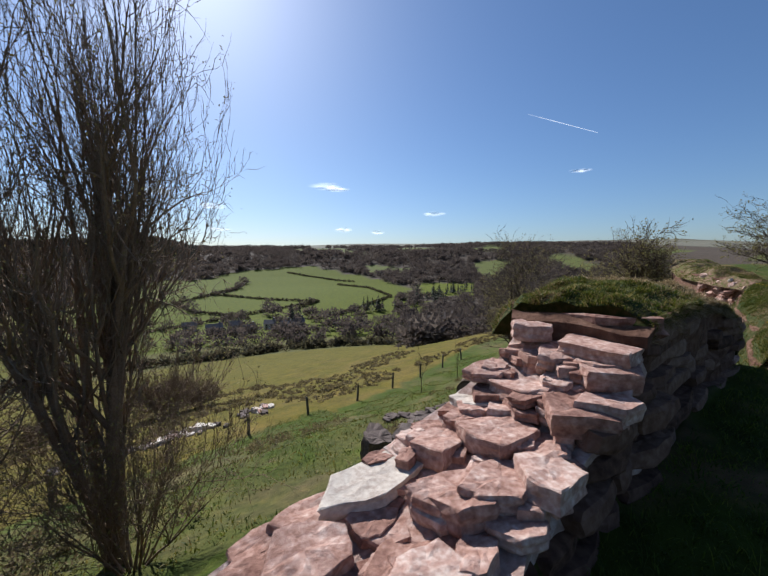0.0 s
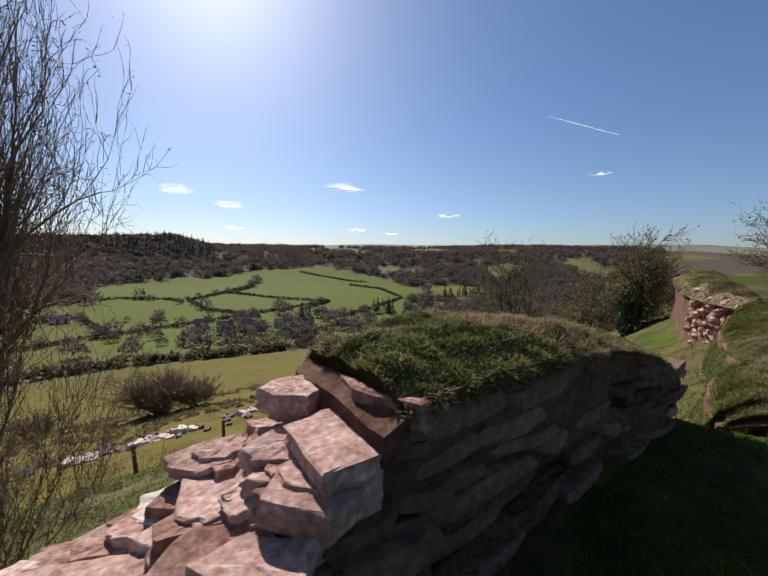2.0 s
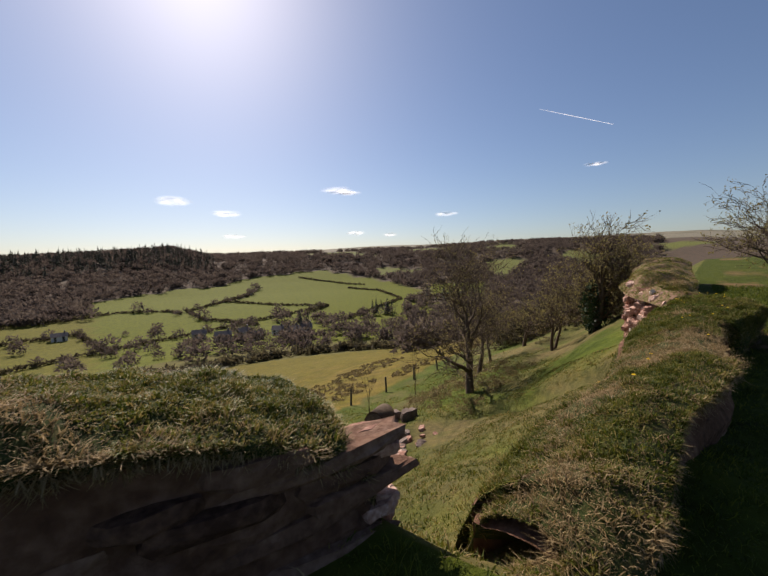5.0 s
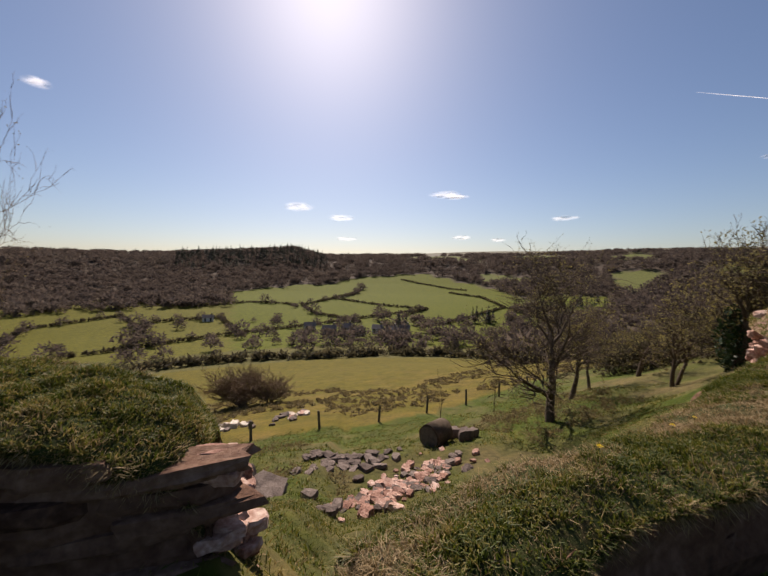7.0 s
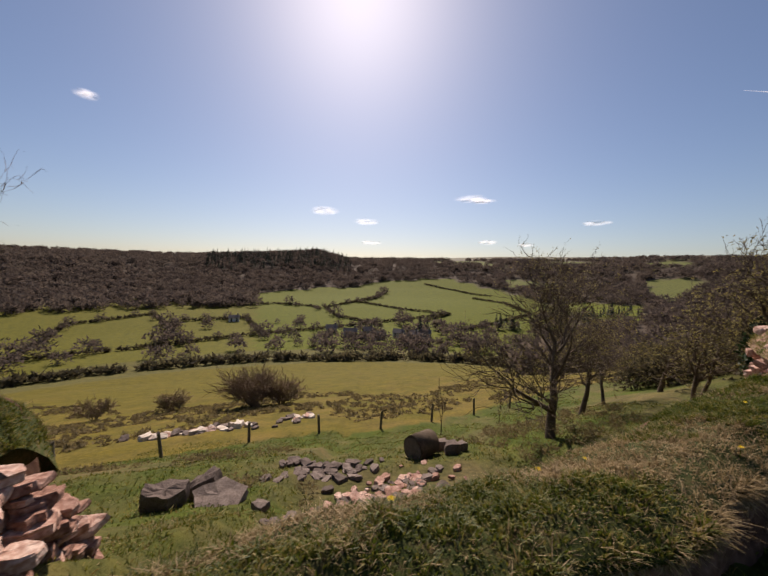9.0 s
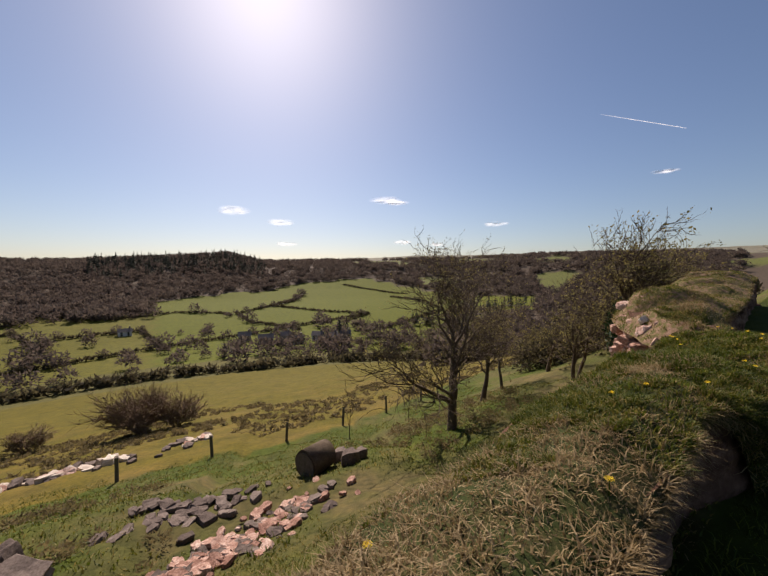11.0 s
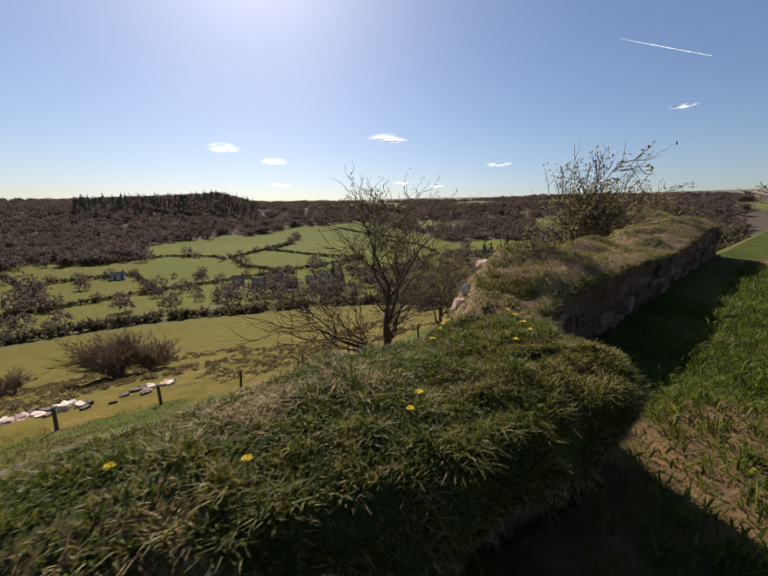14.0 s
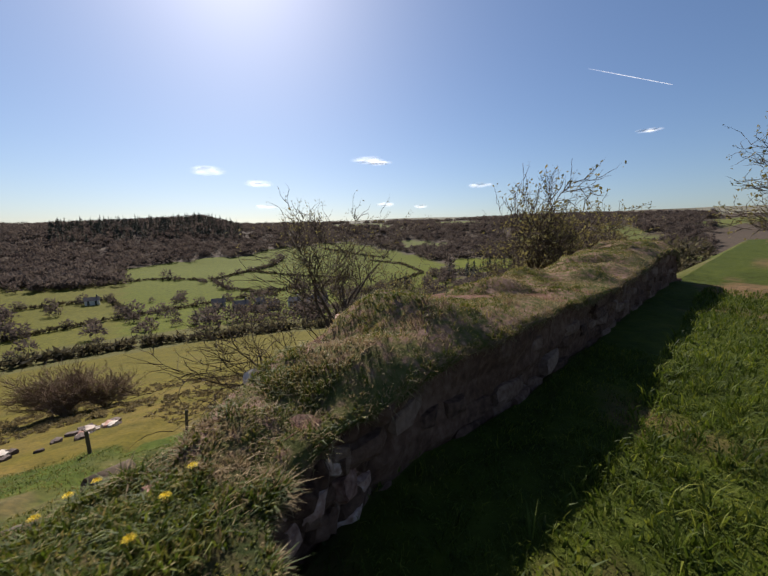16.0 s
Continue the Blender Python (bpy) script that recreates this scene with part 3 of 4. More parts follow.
BIG = [worn_slab("stone", 3 + i, M_STONE) for i in range(9)]
BIG_DARK = [worn_slab("stone", 53 + i, M_DARKSTONE) for i in range(3)]
BIG_PALE = [worn_slab("stone", 33 + i, M_PALE) for i in range(3)]
SLABS = [stone_mesh("stone", 40 + i, 1, 1, 1, M_STONE, 11 + i % 5) for i in range(10)]
# Face stones whose base colour already carries the shade.
FACES = [stone_mesh("stone", 160 + i, 1, 1, 1, M_FACE_SHADE, 9 + i % 4) for i in range(8)]
PALES = [stone_mesh("stone", 80 + i, 1, 1, 1, M_PALE, 8 + i % 3) for i in range(5)]
DARKS = [stone_mesh("stone", 120 + i, 1, 1, 1, M_DARKSTONE, 8 + i % 3) for i in range(5)]

# The big slabs of the stepped end: x, y, top, length, depth, thickness, turn
STEPS = [
    (4.4, 6.74, 0.75, 0.56, 0.78, 0.13, 24), (4.12, 6.55, 0.6, 0.45, 0.5, 0.13, 10), (3.98, 6.98, 0.66, 0.3, 0.28, 0.12, 35),
    (3.98, 6.42, 0.5, 0.42, 0.36, 0.12, 24), (3.9, 6.82, 0.48, 0.3, 0.3, 0.16, -15), (3.66, 6.72, 0.34, 0.46, 0.42, 0.12, 12),
    (3.62, 6.32, 0.35, 0.44, 0.4, 0.13, 16), (3.42, 6.95, 0.2, 0.34, 0.3, 0.13, 40), (3.25, 6.55, 0.2, 0.4, 0.34, 0.11, -10),
    (3.2, 6.2, 0.18, 0.36, 0.3, 0.12, 8), (2.98, 6.72, 0.12, 0.36, 0.26, 0.12, 22), (2.85, 6.32, 0.1, 0.38, 0.3, 0.13, -22),
    (2.55, 6.7, 0.02, 0.62, 0.34, 0.1, 16), (2.5, 6.1, 0.03, 0.36, 0.3, 0.12, 20), (2.15, 6.45, -0.02, 0.36, 0.3, 0.14, -12),
    (1.95, 5.95, -0.06, 0.34, 0.32, 0.13, 14), (1.75, 6.4, -0.12, 0.4, 0.3, 0.14, 30), (1.4, 5.85, -0.16, 0.36, 0.3, 0.12, 10), (1.35, 6.25, -0.18, 0.42, 0.3, 0.14, -18),
]
for i, (x, y, top, lx, ly, lz, turn) in enumerate(STEPS):
    mesh = BIG_PALE[i % 3] if i in (7, 12) else BIG[i % 9]
    put_stone(mesh, wall_low, x, y + 0.1, top - lz, turn, random.uniform(-5, 5), random.uniform(-5, 5), (lx, ly, lz))
sp_fr = list(zip(SP_LOW, frames_of(SP_LOW)))
for i in range(280):
    (x, y, top, bot, w), (t, n) = sp_fr[int(random.random() * (len(sp_fr) - 1))]
    u = random.uniform(0.02, 0.98)
    p = Vector((x, y, 0)) + n * (u * w) + t * random.uniform(-0.08, 0.08)
    a = random.uniform(0.08, 0.26)
    put_stone(random.choice(BIG), wall_low, p.x, p.y, top + random.uniform(-0.1, 0.0), math.degrees(math.atan2(t.y, t.x)) + random.uniform(-30, 30), random.uniform(-7, 7), random.uniform(-7, 7), (a * 1.5, a, random.uniform(0.05, 0.1)))


def face_courses(parent, sp, rise, proud, seed, lengths=(0.2, 0.6), keep_share=0.8, pool=None, lo=0.1, hi=0.0):
    """Rough coursed stones standing proud of a wall's near face."""
    r = random.Random(seed)
    ks = np.array(sp)
    run = np.r_[0, np.cumsum(np.hypot(np.diff(ks[:, 0]), np.diff(ks[:, 1])))]
    z = float(ks[:, 3].max()) + lo
    while z < ks[:, 2].max() - hi:
        h = rise * r.uniform(0.7, 1.35)
        a = 0.05
        while a < run[-1] - 0.1:
            ln = r.uniform(*lengths)
            x, y, top, bot, w = [float(np.interp(a + ln / 2, run, ks[:, j])) for j in range(5)]
            x2, y2 = [float(np.interp(a + ln / 2 + 0.1, run, ks[:, j])) for j in range(2)]
            wave = 0.05 * nz(a, z, seed, 0.8)
            if z + h < top - 0.05 and r.random() < keep_share:
                t = Vector((x2 - x, y2 - y, 0)).normalized()
                n = Vector((-t.y, t.x, 0))
                p = Vector((x, y, 0)) + n * (0.12 - proud * r.uniform(0.2, 1.5))
                put_stone(r.choice(pool or SLABS), parent, p.x, p.y, z + wave, math.degrees(math.atan2(t.y, t.x)) + r.uniform(-5, 5), r.uniform(-4, 4), r.uniform(-4, 4), (ln * 1.05, 0.26, h * 0.95))
            a += ln * r.uniform(0.98, 1.1)
        z += h


# Near-face courses, in the stone darkened to stand for shade.
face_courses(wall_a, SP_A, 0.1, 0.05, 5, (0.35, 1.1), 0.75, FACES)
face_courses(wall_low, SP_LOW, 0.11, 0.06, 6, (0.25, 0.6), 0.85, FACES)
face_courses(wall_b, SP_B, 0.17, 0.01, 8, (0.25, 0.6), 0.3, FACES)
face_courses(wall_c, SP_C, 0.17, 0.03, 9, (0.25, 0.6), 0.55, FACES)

# Rubble core shown at the broken ends
c_frames = list(zip(SP_C, frames_of(SP_C)))[1:15]
for i in range(300):
    (x, y, top, bot, w), (t, n) = random.choice(c_frames)
    p = Vector((x, y, 0)) + n * (w + random.uniform(-0.12, 0.1)) + t * random.uniform(-0.08, 0.08)
    a = random.uniform(0.09, 0.22)
    v = random.random()
    put_stone(random.choice(SLABS + PALES[:1]), wall_c, p.x, p.y, -1.7 + (top + 1.68) * v, random.uniform(0, 180), random.uniform(-25, 25), random.uniform(-25, 25), (a * 1.3, a, a * random.uniform(0.45, 0.7)))
for i in range(90):
    (x, y, top, bot, w), (t, n) = random.choice(c_frames[:7])
    p = Vector((x, y, 0)) + n * random.uniform(0.06, 0.13) + t * random.uniform(-0.08, 0.08)
    a = random.uniform(0.1, 0.24)
    put_stone(random.choice(SLABS[:4] + FACES), wall_c, p.x, p.y, -0.6 + (top + 0.45) * random.random(), random.uniform(0, 180), random.uniform(-25, 25), random.uniform(-25, 25), (a * 1.3, a, a * random.uniform(0.45, 0.7)))
(x, y, top, bot, w), (t, n) = list(zip(SP_A, frames_of(SP_A)))[-1]
for i in range(120):
    u = random.uniform(0.05, 1.15)
    high = 0.34 - 0.95 * max(0.0, u - 0.25)
    z = -1.1 + (high + 1.1) * random.random()
    p = Vector((x, y, 0)) + n * (u * 1.0) + t * (random.uniform(-0.12, 0.02) + 0.14 * (high - z) * random.uniform(0.4, 1.0))
    a = random.uniform(0.09, 0.22)
    put_stone(random.choice(SLABS + BIG), wall_a, p.x, p.y, z, random.uniform(-30, 60), random.uniform(-10, 10), random.uniform(-10, 10), (a * 1.5, a, a * 0.4))


def loose(mesh, name, x, y, lx, ly, lz, turn, label, category="rock", group="", tilt=0, sink=0.1):
    ob = put_stone(mesh, None, x, y, ground_z(x, y) - sink * lz, turn, tilt, tilt * 0.5, (lx, ly, lz), name)
    return tagged(ob, label, category, group)


loose(BIG_DARK[0], "fallen_block", 5.3, 12.9, 0.85, 0.65, 0.55, 20, "dark fallen masonry block half sunk in the slope", tilt=8)
loose(BIG_DARK[1], "fallen_block", 6.4, 13.1, 1.25, 0.9, 0.28, -15, "grey flat fallen slab on the grassy slope", tilt=14)
loose(BIG_DARK[2], "fallen_block", 5.8, 13.9, 0.8, 0.6, 0.5, 60, "dark upright fragment beside a fallen slab", tilt=-18)
for i in range(170):
    k = random.random()
    x, y = 8.3 + 3.1 * k + random.gauss(0, 0.4), 12.0 + 3.0 * k + random.gauss(0, 0.5)
    a = random.uniform(0.08, 0.27)
    loose(random.choice(SLABS + DARKS), "rubble_stone", x, y, a * 1.4, a, a * 0.5, random.uniform(0, 180), "loose red and pale rubble stone on the slope", group="rubble below the breach", tilt=random.uniform(-15, 15))
for i in range(60):
    k = random.random()
    x, y = 7.2 + 2.3 * k + random.gauss(0, 0.5), 15.2 + 0.7 * k + random.gauss(0, 0.6)
    a = random.uniform(0.12, 0.34)
    loose(random.choice(DARKS), "rubble_stone", x, y, a * 1.5, a, a * 0.5, random.uniform(0, 180), "dark mossy rubble stone in rough grass", group="rubble below the breach", tilt=random.uniform(-15, 15))
for i in range(56):
    k = random.random()
    x, y = -4.5 + 9.5 * k + random.gauss(0, 0.9), 28.4 + 5.3 * k * k + random.gauss(0, 0.7)
    a = random.uniform(0.22, 0.65)
    loose(random.choice(DARKS + PALES + SLABS[:2]), "field_stone", x, y, a * 1.5, a, a * random.uniform(0.4, 0.8), random.uniform(0, 180), "grey stone heaped in the rough pasture beyond the fence", group="stone heap in the pasture", tilt=random.uniform(-20, 20))

# Cut log
log = thing("tree_log", (11.2, 16.9, ground_z(11.2, 16.9)), "dark sawn tree log lying on the grass slope", "log")
bm = bmesh.new()
bmesh.ops.create_cone(bm, cap_ends=True, segments=26, radius1=0.44, radius2=0.4, depth=0.9)
for v in bm.verts:
    v.co.x *= 1 + 0.12 * nz(v.co.x * 3, v.co.y * 3, v.co.z)
    v.co.y *= 1 + 0.12 * nz(v.co.y * 3, v.co.x * 3, v.co.z + 4)
for f in bm.faces:
    f.smooth = len(f.verts) == 4
body = part("trunk", bm, M_BARK, log)
body.matrix_local = pose(0.3, 0, 0.4, 0, 90, 40)
bm = bmesh.new()
bmesh.ops.create_cone(bm, cap_ends=True, segments=18, radius1=0.38, radius2=0.36, depth=0.04)
face = part("sawn_end", bm, M_POST, log, "grey-brown sawn end of the log")
face.matrix_local = pose(-0.06, -0.3, 0.4, 0, 90, 40)
for dx, dy, a in ((1.3, -0.2, 0.5), (1.7, 0.1, 0.36), (1.1, 0.4, 0.42)):
    loose(DARKS[3], "log_offcut", 11.2 + dx, 16.9 + dy, a * 1.4, a, a * 0.8, 30 * dx, "short dark log offcut beside the sawn log", "log", "log offcuts")


# Fence posts
def fence_post(x, y, tilt, turn, h=1.35):
    post = thing("fence_post", (x, y, ground_z(x, y) - 0.05), "weathered grey wooden fence post in the pasture", "fence post", "fence posts")
    bm = bmesh.new()
    bmesh.ops.create_cone(bm, cap_ends=True, segments=9, radius1=0.085, radius2=0.075, depth=h)
    bmesh.ops.translate(bm, verts=bm.verts, vec=(0, 0, h / 2))
    for v in bm.verts:
        if v.co.z > h - 0.01:
            v.co.z += 0.5 * v.co.x
    part("shaft", bm, M_POST, post)
    bm = bmesh.new()
    for k in range(2):
        bmesh.ops.create_cube(bm, size=0.03, matrix=pose(0.085, 0, h * (0.55 + 0.3 * k)))
    part("staple", bm, M_POST, post, "small rusty wire staples")
    post.rotation_euler = (radians(tilt), radians(tilt * 0.6), radians(turn))
    return post


FENCE_X, FENCE_Y = (-12, -3.6, -0.27, 3.0, 6.66, 10.5, 14.2, 17.7, 30), (17, 20.3, 22.2, 24.8, 26.6, 27.9, 29.6, 31, 36)
for i, x in enumerate((-10.4, -6.9, -3.6, -0.27, 3.0, 6.66, 10.5, 14.2, 17.7, 21.0, 24.3)):
    fence_post(x, lerp_table(x, FENCE_X, FENCE_Y), 5 * math.sin(i * 1.7), 37 * i, 1.3 + 0.12 * math.sin(i))


# Trees
class Wood:
    """Collects tubes for the limbs of one tree."""

    def __init__(self, seed):
        self.r = np.random.default_rng(seed)
        self.v, self.f, self.n, self.deep = [], [], 0, []
        self.sides = (8, 5, 3, 3, 3, 3)
        self.tips = []

    def tube(self, pts, radii, sides):
        pts = np.asarray(pts)
        d = np.gradient(pts, axis=0)
        d /= np.maximum(np.linalg.norm(d, axis=1), 1e-9)[:, None]
        ref = np.where(np.abs(d[:, 2:3]) > 0.9, np.array([[1.0, 0, 0]]), np.array([[0, 0, 1.0]]))
        a = np.cross(d, ref)
        a /= np.maximum(np.linalg.norm(a, axis=1), 1e-9)[:, None]
        b = np.cross(d, a)
        th = np.arange(sides) * 2 * np.pi / sides
        ring = pts[:, None] + np.asarray(radii)[:, None, None] * (a[:, None] * np.cos(th)[None, :, None] + b[:, None] * np.sin(th)[None, :, None])
        self.v.append(ring.reshape(-1, 3))
        k = len(pts)
        i = np.arange(k - 1)[:, None] * sides + np.arange(sides)[None]
        j = np.arange(k - 1)[:, None] * sides + (np.arange(sides)[None] + 1) % sides
        q = np.stack([i, j, j + sides, i, j + sides, i + sides], -1).reshape(-1, 3) + self.n
        self.f.append(q)
        self.n += k * sides

    def grow(self, start, way, length, radius, depth, cfg):
        r = self.r
        steps = 7 if depth == 0 else 5 if depth < 3 else 4
        pts, p, w = [np.array(start, float)], np.array(start, float), np.array(way, float)
        for k in range(steps):
            w = w + r.normal(0, cfg["wiggle"] * (0.6 + 0.25 * depth), 3) + np.array([0, 0, cfg["rise"] * (0.6 if depth else 0.2)])
            w /= np.linalg.norm(w)
            p = p + w * length / steps
            pts.append(p.copy())
        taper = np.linspace(1, 0.35 if depth < cfg["levels"] else 0.3, steps + 1)
        self.tube(pts, radius * taper, self.sides[depth])
        self.deep.append(depth)
        if depth >= cfg["levels"]:
            self.tips.append(pts[-1])
            self.tips.append(pts[-2])
            return
        kids = cfg["kids"][depth]
        for c in range(kids):
            u = r.uniform(0.25 if depth else 0.35, 1.0)
            if c == 0:
                u = 1.0
            at = pts[min(int(u * steps), steps)]
            near = pts[min(int(u * steps), steps)] - pts[max(min(int(u * steps), steps) - 1, 0)]
            near = near / max(np.linalg.norm(near), 1e-9)
            side = r.normal(0, 1, 3)
            side -= near * (side @ near)
            side /= np.linalg.norm(side)
            spread_angle = r.uniform(*cfg["angle"]) * (0.5 if c == 0 else 1)
            nw = near * math.cos(spread_angle) + side * math.sin(spread_angle)
            self.grow(at, nw, length * r.uniform(*cfg["ratio"]), max(radius * (1 - 0.55 * u) * r.uniform(0.5, 0.75), cfg["thin"]), depth + 1, cfg)


def build_tree(name, x, y, stems, length, radius, cfg, seed, label, category="tree", group="", buds=0, bud_size=0.03, ivy=0, spread_out=0.25, tall=8.0, wide=6.0, twig_material=None):
    z = ground_z(x, y) - 0.1
    tree = thing(name, (x, y, z), label, category, group)
    w = Wood(seed)
    for s in range(stems):
        a = 2 * math.pi * (s + 0.3 * w.r.random()) / stems
        out = spread_out * w.r.uniform(0.5, 1.2) if stems > 1 else 0.05
        w.grow((0.1 * math.cos(a) * (stems > 1), 0.1 * math.sin(a) * (stems > 1), 0), (math.cos(a) * out, math.sin(a) * out, 1), length * w.r.uniform(0.8, 1.1), radius * w.r.uniform(0.7, 1.1), 0, cfg)
    v = np.concatenate(w.v)
    fit = np.array([wide / max(np.percentile(v[:, 0], 99) - np.percentile(v[:, 0], 1), 0.1), wide / max(np.percentile(v[:, 1], 99) - np.percentile(v[:, 1], 1), 0.1), tall / np.percentile(v[:, 2], 99.7)])
    off = 0
    for label_part, stage in (("trunk", 0), ("crown", 1)):
        vs, fs, n = [], [], 0
        for c, f, dep in zip(w.v, w.f, w.deep):
            if (dep > 0) == bool(stage):
                mid = c.reshape(-1, w.sides[dep], 3).mean(1, keepdims=True)
                shape = (mid * fit + (c.reshape(-1, w.sides[dep], 3) - mid)).reshape(-1, 3)
                vs.append(shape)
                fs.append(f - f.min() + n)
                n += len(c)
        fast_mesh(label_part, np.concatenate(vs), np.concatenate(fs), twig_material or M_BARK, tree, smooth=True)
    tips = np.array(w.tips) * fit
    if buds:
        pick = tips[w.r.integers(0, len(tips), buds)] + w.r.normal(0, 0.06, (buds, 3))
        leaf_cloud("foliage", pick, bud_size, M_BUD, tree, seed)
    if ivy:
        k = w.r.uniform(0, 1, ivy)
        a = w.r.uniform(0, 2 * np.pi, ivy)
        rad = (0.2 + 0.3 * np.sin(k * np.pi)) * w.r.uniform(0.4, 1.6, ivy)
        pts = np.stack([np.cos(a) * rad, np.sin(a) * rad, k * length * 1.3], 1)
        leaf_cloud("ivy", pts, 0.11, M_IVY, tree, seed)
    return tree


def leaf_cloud(name, pts, size, material, parent, seed):
    r = np.random.default_rng(seed)
    n = len(pts)
    a, b = r.normal(0, 1, (n, 3)), r.normal(0, 1, (n, 3))
    a /= np.linalg.norm(a, axis=1)[:, None]
    b /= np.linalg.norm(b, axis=1)[:, None]
    s = (size * r.uniform(0.5, 1.3, n))[:, None]
    v = np.stack([pts - a * s, pts + b * s * 0.6, pts + a * s, pts - b * s * 0.6], 1).reshape(-1, 3)
    i = (np.arange(n) * 4)[:, None]
    return fast_mesh(name, v, np.concatenate([i + [0, 1, 2], i + [0, 2, 3]], 1).reshape(-1, 3), material, parent)


HAW = dict(levels=4, kids=(9, 6, 6, 5), angle=(0.4, 1.0), ratio=(0.5, 0.78), wiggle=0.17, rise=0.07, thin=0.011)
TALL = dict(levels=4, kids=(8, 6, 5, 3), angle=(0.3, 0.95), ratio=(0.4, 0.66), wiggle=0.17, rise=0.1, thin=0.0055)
LOW = dict(levels=4, kids=(6, 5, 4, 3), angle=(0.3, 0.95), ratio=(0.5, 0.75), wiggle=0.16, rise=0.06, thin=0.012)
BUSH = dict(levels=3, kids=(6, 6, 5), angle=(0.25, 0.9), ratio=(0.45, 0.75), wiggle=0.14, rise=0.08, thin=0.02)

build_tree("ash_tree", 0.15, 12.0, 8, 4.6, 0.11, TALL, 3, "tall bare multi-stemmed tree growing below the wall", buds=6000, bud_size=0.02, spread_out=0.22, twig_material=M_TWIG, tall=10.2, wide=4.0)
build_tree("ash_tree", -2.2, 12.0, 7, 4.6, 0.09, TALL, 4, "tall bare multi-stemmed tree growing below the wall", buds=4000, bud_size=0.02, spread_out=0.22, twig_material=M_TWIG, tall=9.6, wide=4.4)
build_tree("scrub_bush", 0.5, 11.4, 14, 1.5, 0.025, dict(BUSH, thin=0.004), 5, "tangled bare scrub with fresh buds below the wall", "bush", buds=5000, bud_size=0.022, spread_out=0.8, twig_material=M_TWIG, tall=3.6, wide=3.4)
build_tree("scrub_bush", -1.9, 11.2, 14, 1.7, 0.025, dict(BUSH, thin=0.004), 6, "tangled bare scrub with fresh buds below the wall", "bush", buds=5000, bud_size=0.022, spread_out=0.8, twig_material=M_TWIG, tall=3.6, wide=3.4)
build_tree("hawthorn_tree", 16.9, 18.7, 1, 3.6, 0.27, HAW, 12, "bare dark hawthorn tree with a wide twiggy crown on the slope", buds=5500, bud_size=0.035, tall=7.7, wide=7.4)
TREES = [(21.0, 23.2, 1, 3.4, 0.16, LOW, 21, 1500, 0), (23.6, 25.1, 1, 3.4, 0.15, LOW, 22, 1800, 0), (24.6, 17.9, 2, 2.2, 0.2, HAW, 23, 6000, 1800), (28.5, 26.8, 1, 3.4, 0.18, LOW, 24, 1500, 0), (30.4, 19.8, 2, 3.0, 0.14, LOW, 25, 2500, 0),
         (33.5, 14.1, 2, 3.0, 0.14, LOW, 26, 2000, 0), (36.3, 14.0, 3, 2.9, 0.13, LOW, 27, 2000, 500), (39.0, 13.3, 2, 3.2, 0.16, LOW, 28, 2000, 1200), (25.4, 21.3, 2, 3.0, 0.13, LOW, 29, 2500, 0), (33.5, 21.9, 2, 3.2, 0.14, LOW, 30, 2000, 0), (42.6, 15.7, 3, 3.0, 0.14, LOW, 31, 1500, 0)]
for x, y, st, ln, rad, cfg, seed, buds, ivy in TREES:
    build_tree("slope_tree", x, y, st, ln, rad, cfg, seed, "bare tree wrapped in dark ivy on the bank" if ivy else "bare budding tree in the thicket on the slope", group="thicket on the slope", buds=buds, bud_size=0.06, ivy=ivy, spread_out=0.4, tall=6.0 if ivy > 1500 else 6.0 if x < 28 else 5.2, wide=3.8 if ivy > 1500 else 4.6)
for x, y, st, ln, seed in ((-3.8, 46, 30, 2.9, 41), (-0.8, 46.6, 16, 2.1, 42), (-14.2, 48.5, 10, 1.7, 43), (-22, 46, 8, 1.6, 44), (-28, 40, 12, 2.2, 45)):
    build_tree("field_bush", x, y, st, ln, 0.05, dict(BUSH, thin=0.022), seed, "dense brown leafless bush standing in the pasture", "bush", "bushes in the pasture", spread_out=0.75, buds=1200, bud_size=0.08, twig_material=M_TWIG, tall=ln * 1.65, wide=ln * 2.2)
for x, y, seed in ((-10, 26, 51), (13.8, 24.5, 52), (17.5, 25.5, 53)):
    build_tree("sapling", x, y, 1, 2.2, 0.035, dict(BUSH, thin=0.008, kids=(5, 3, 2)), seed, "thin bare sapling beside the pasture fence", "sapling", spread_out=0.1, tall=3.4, wide=0.9)


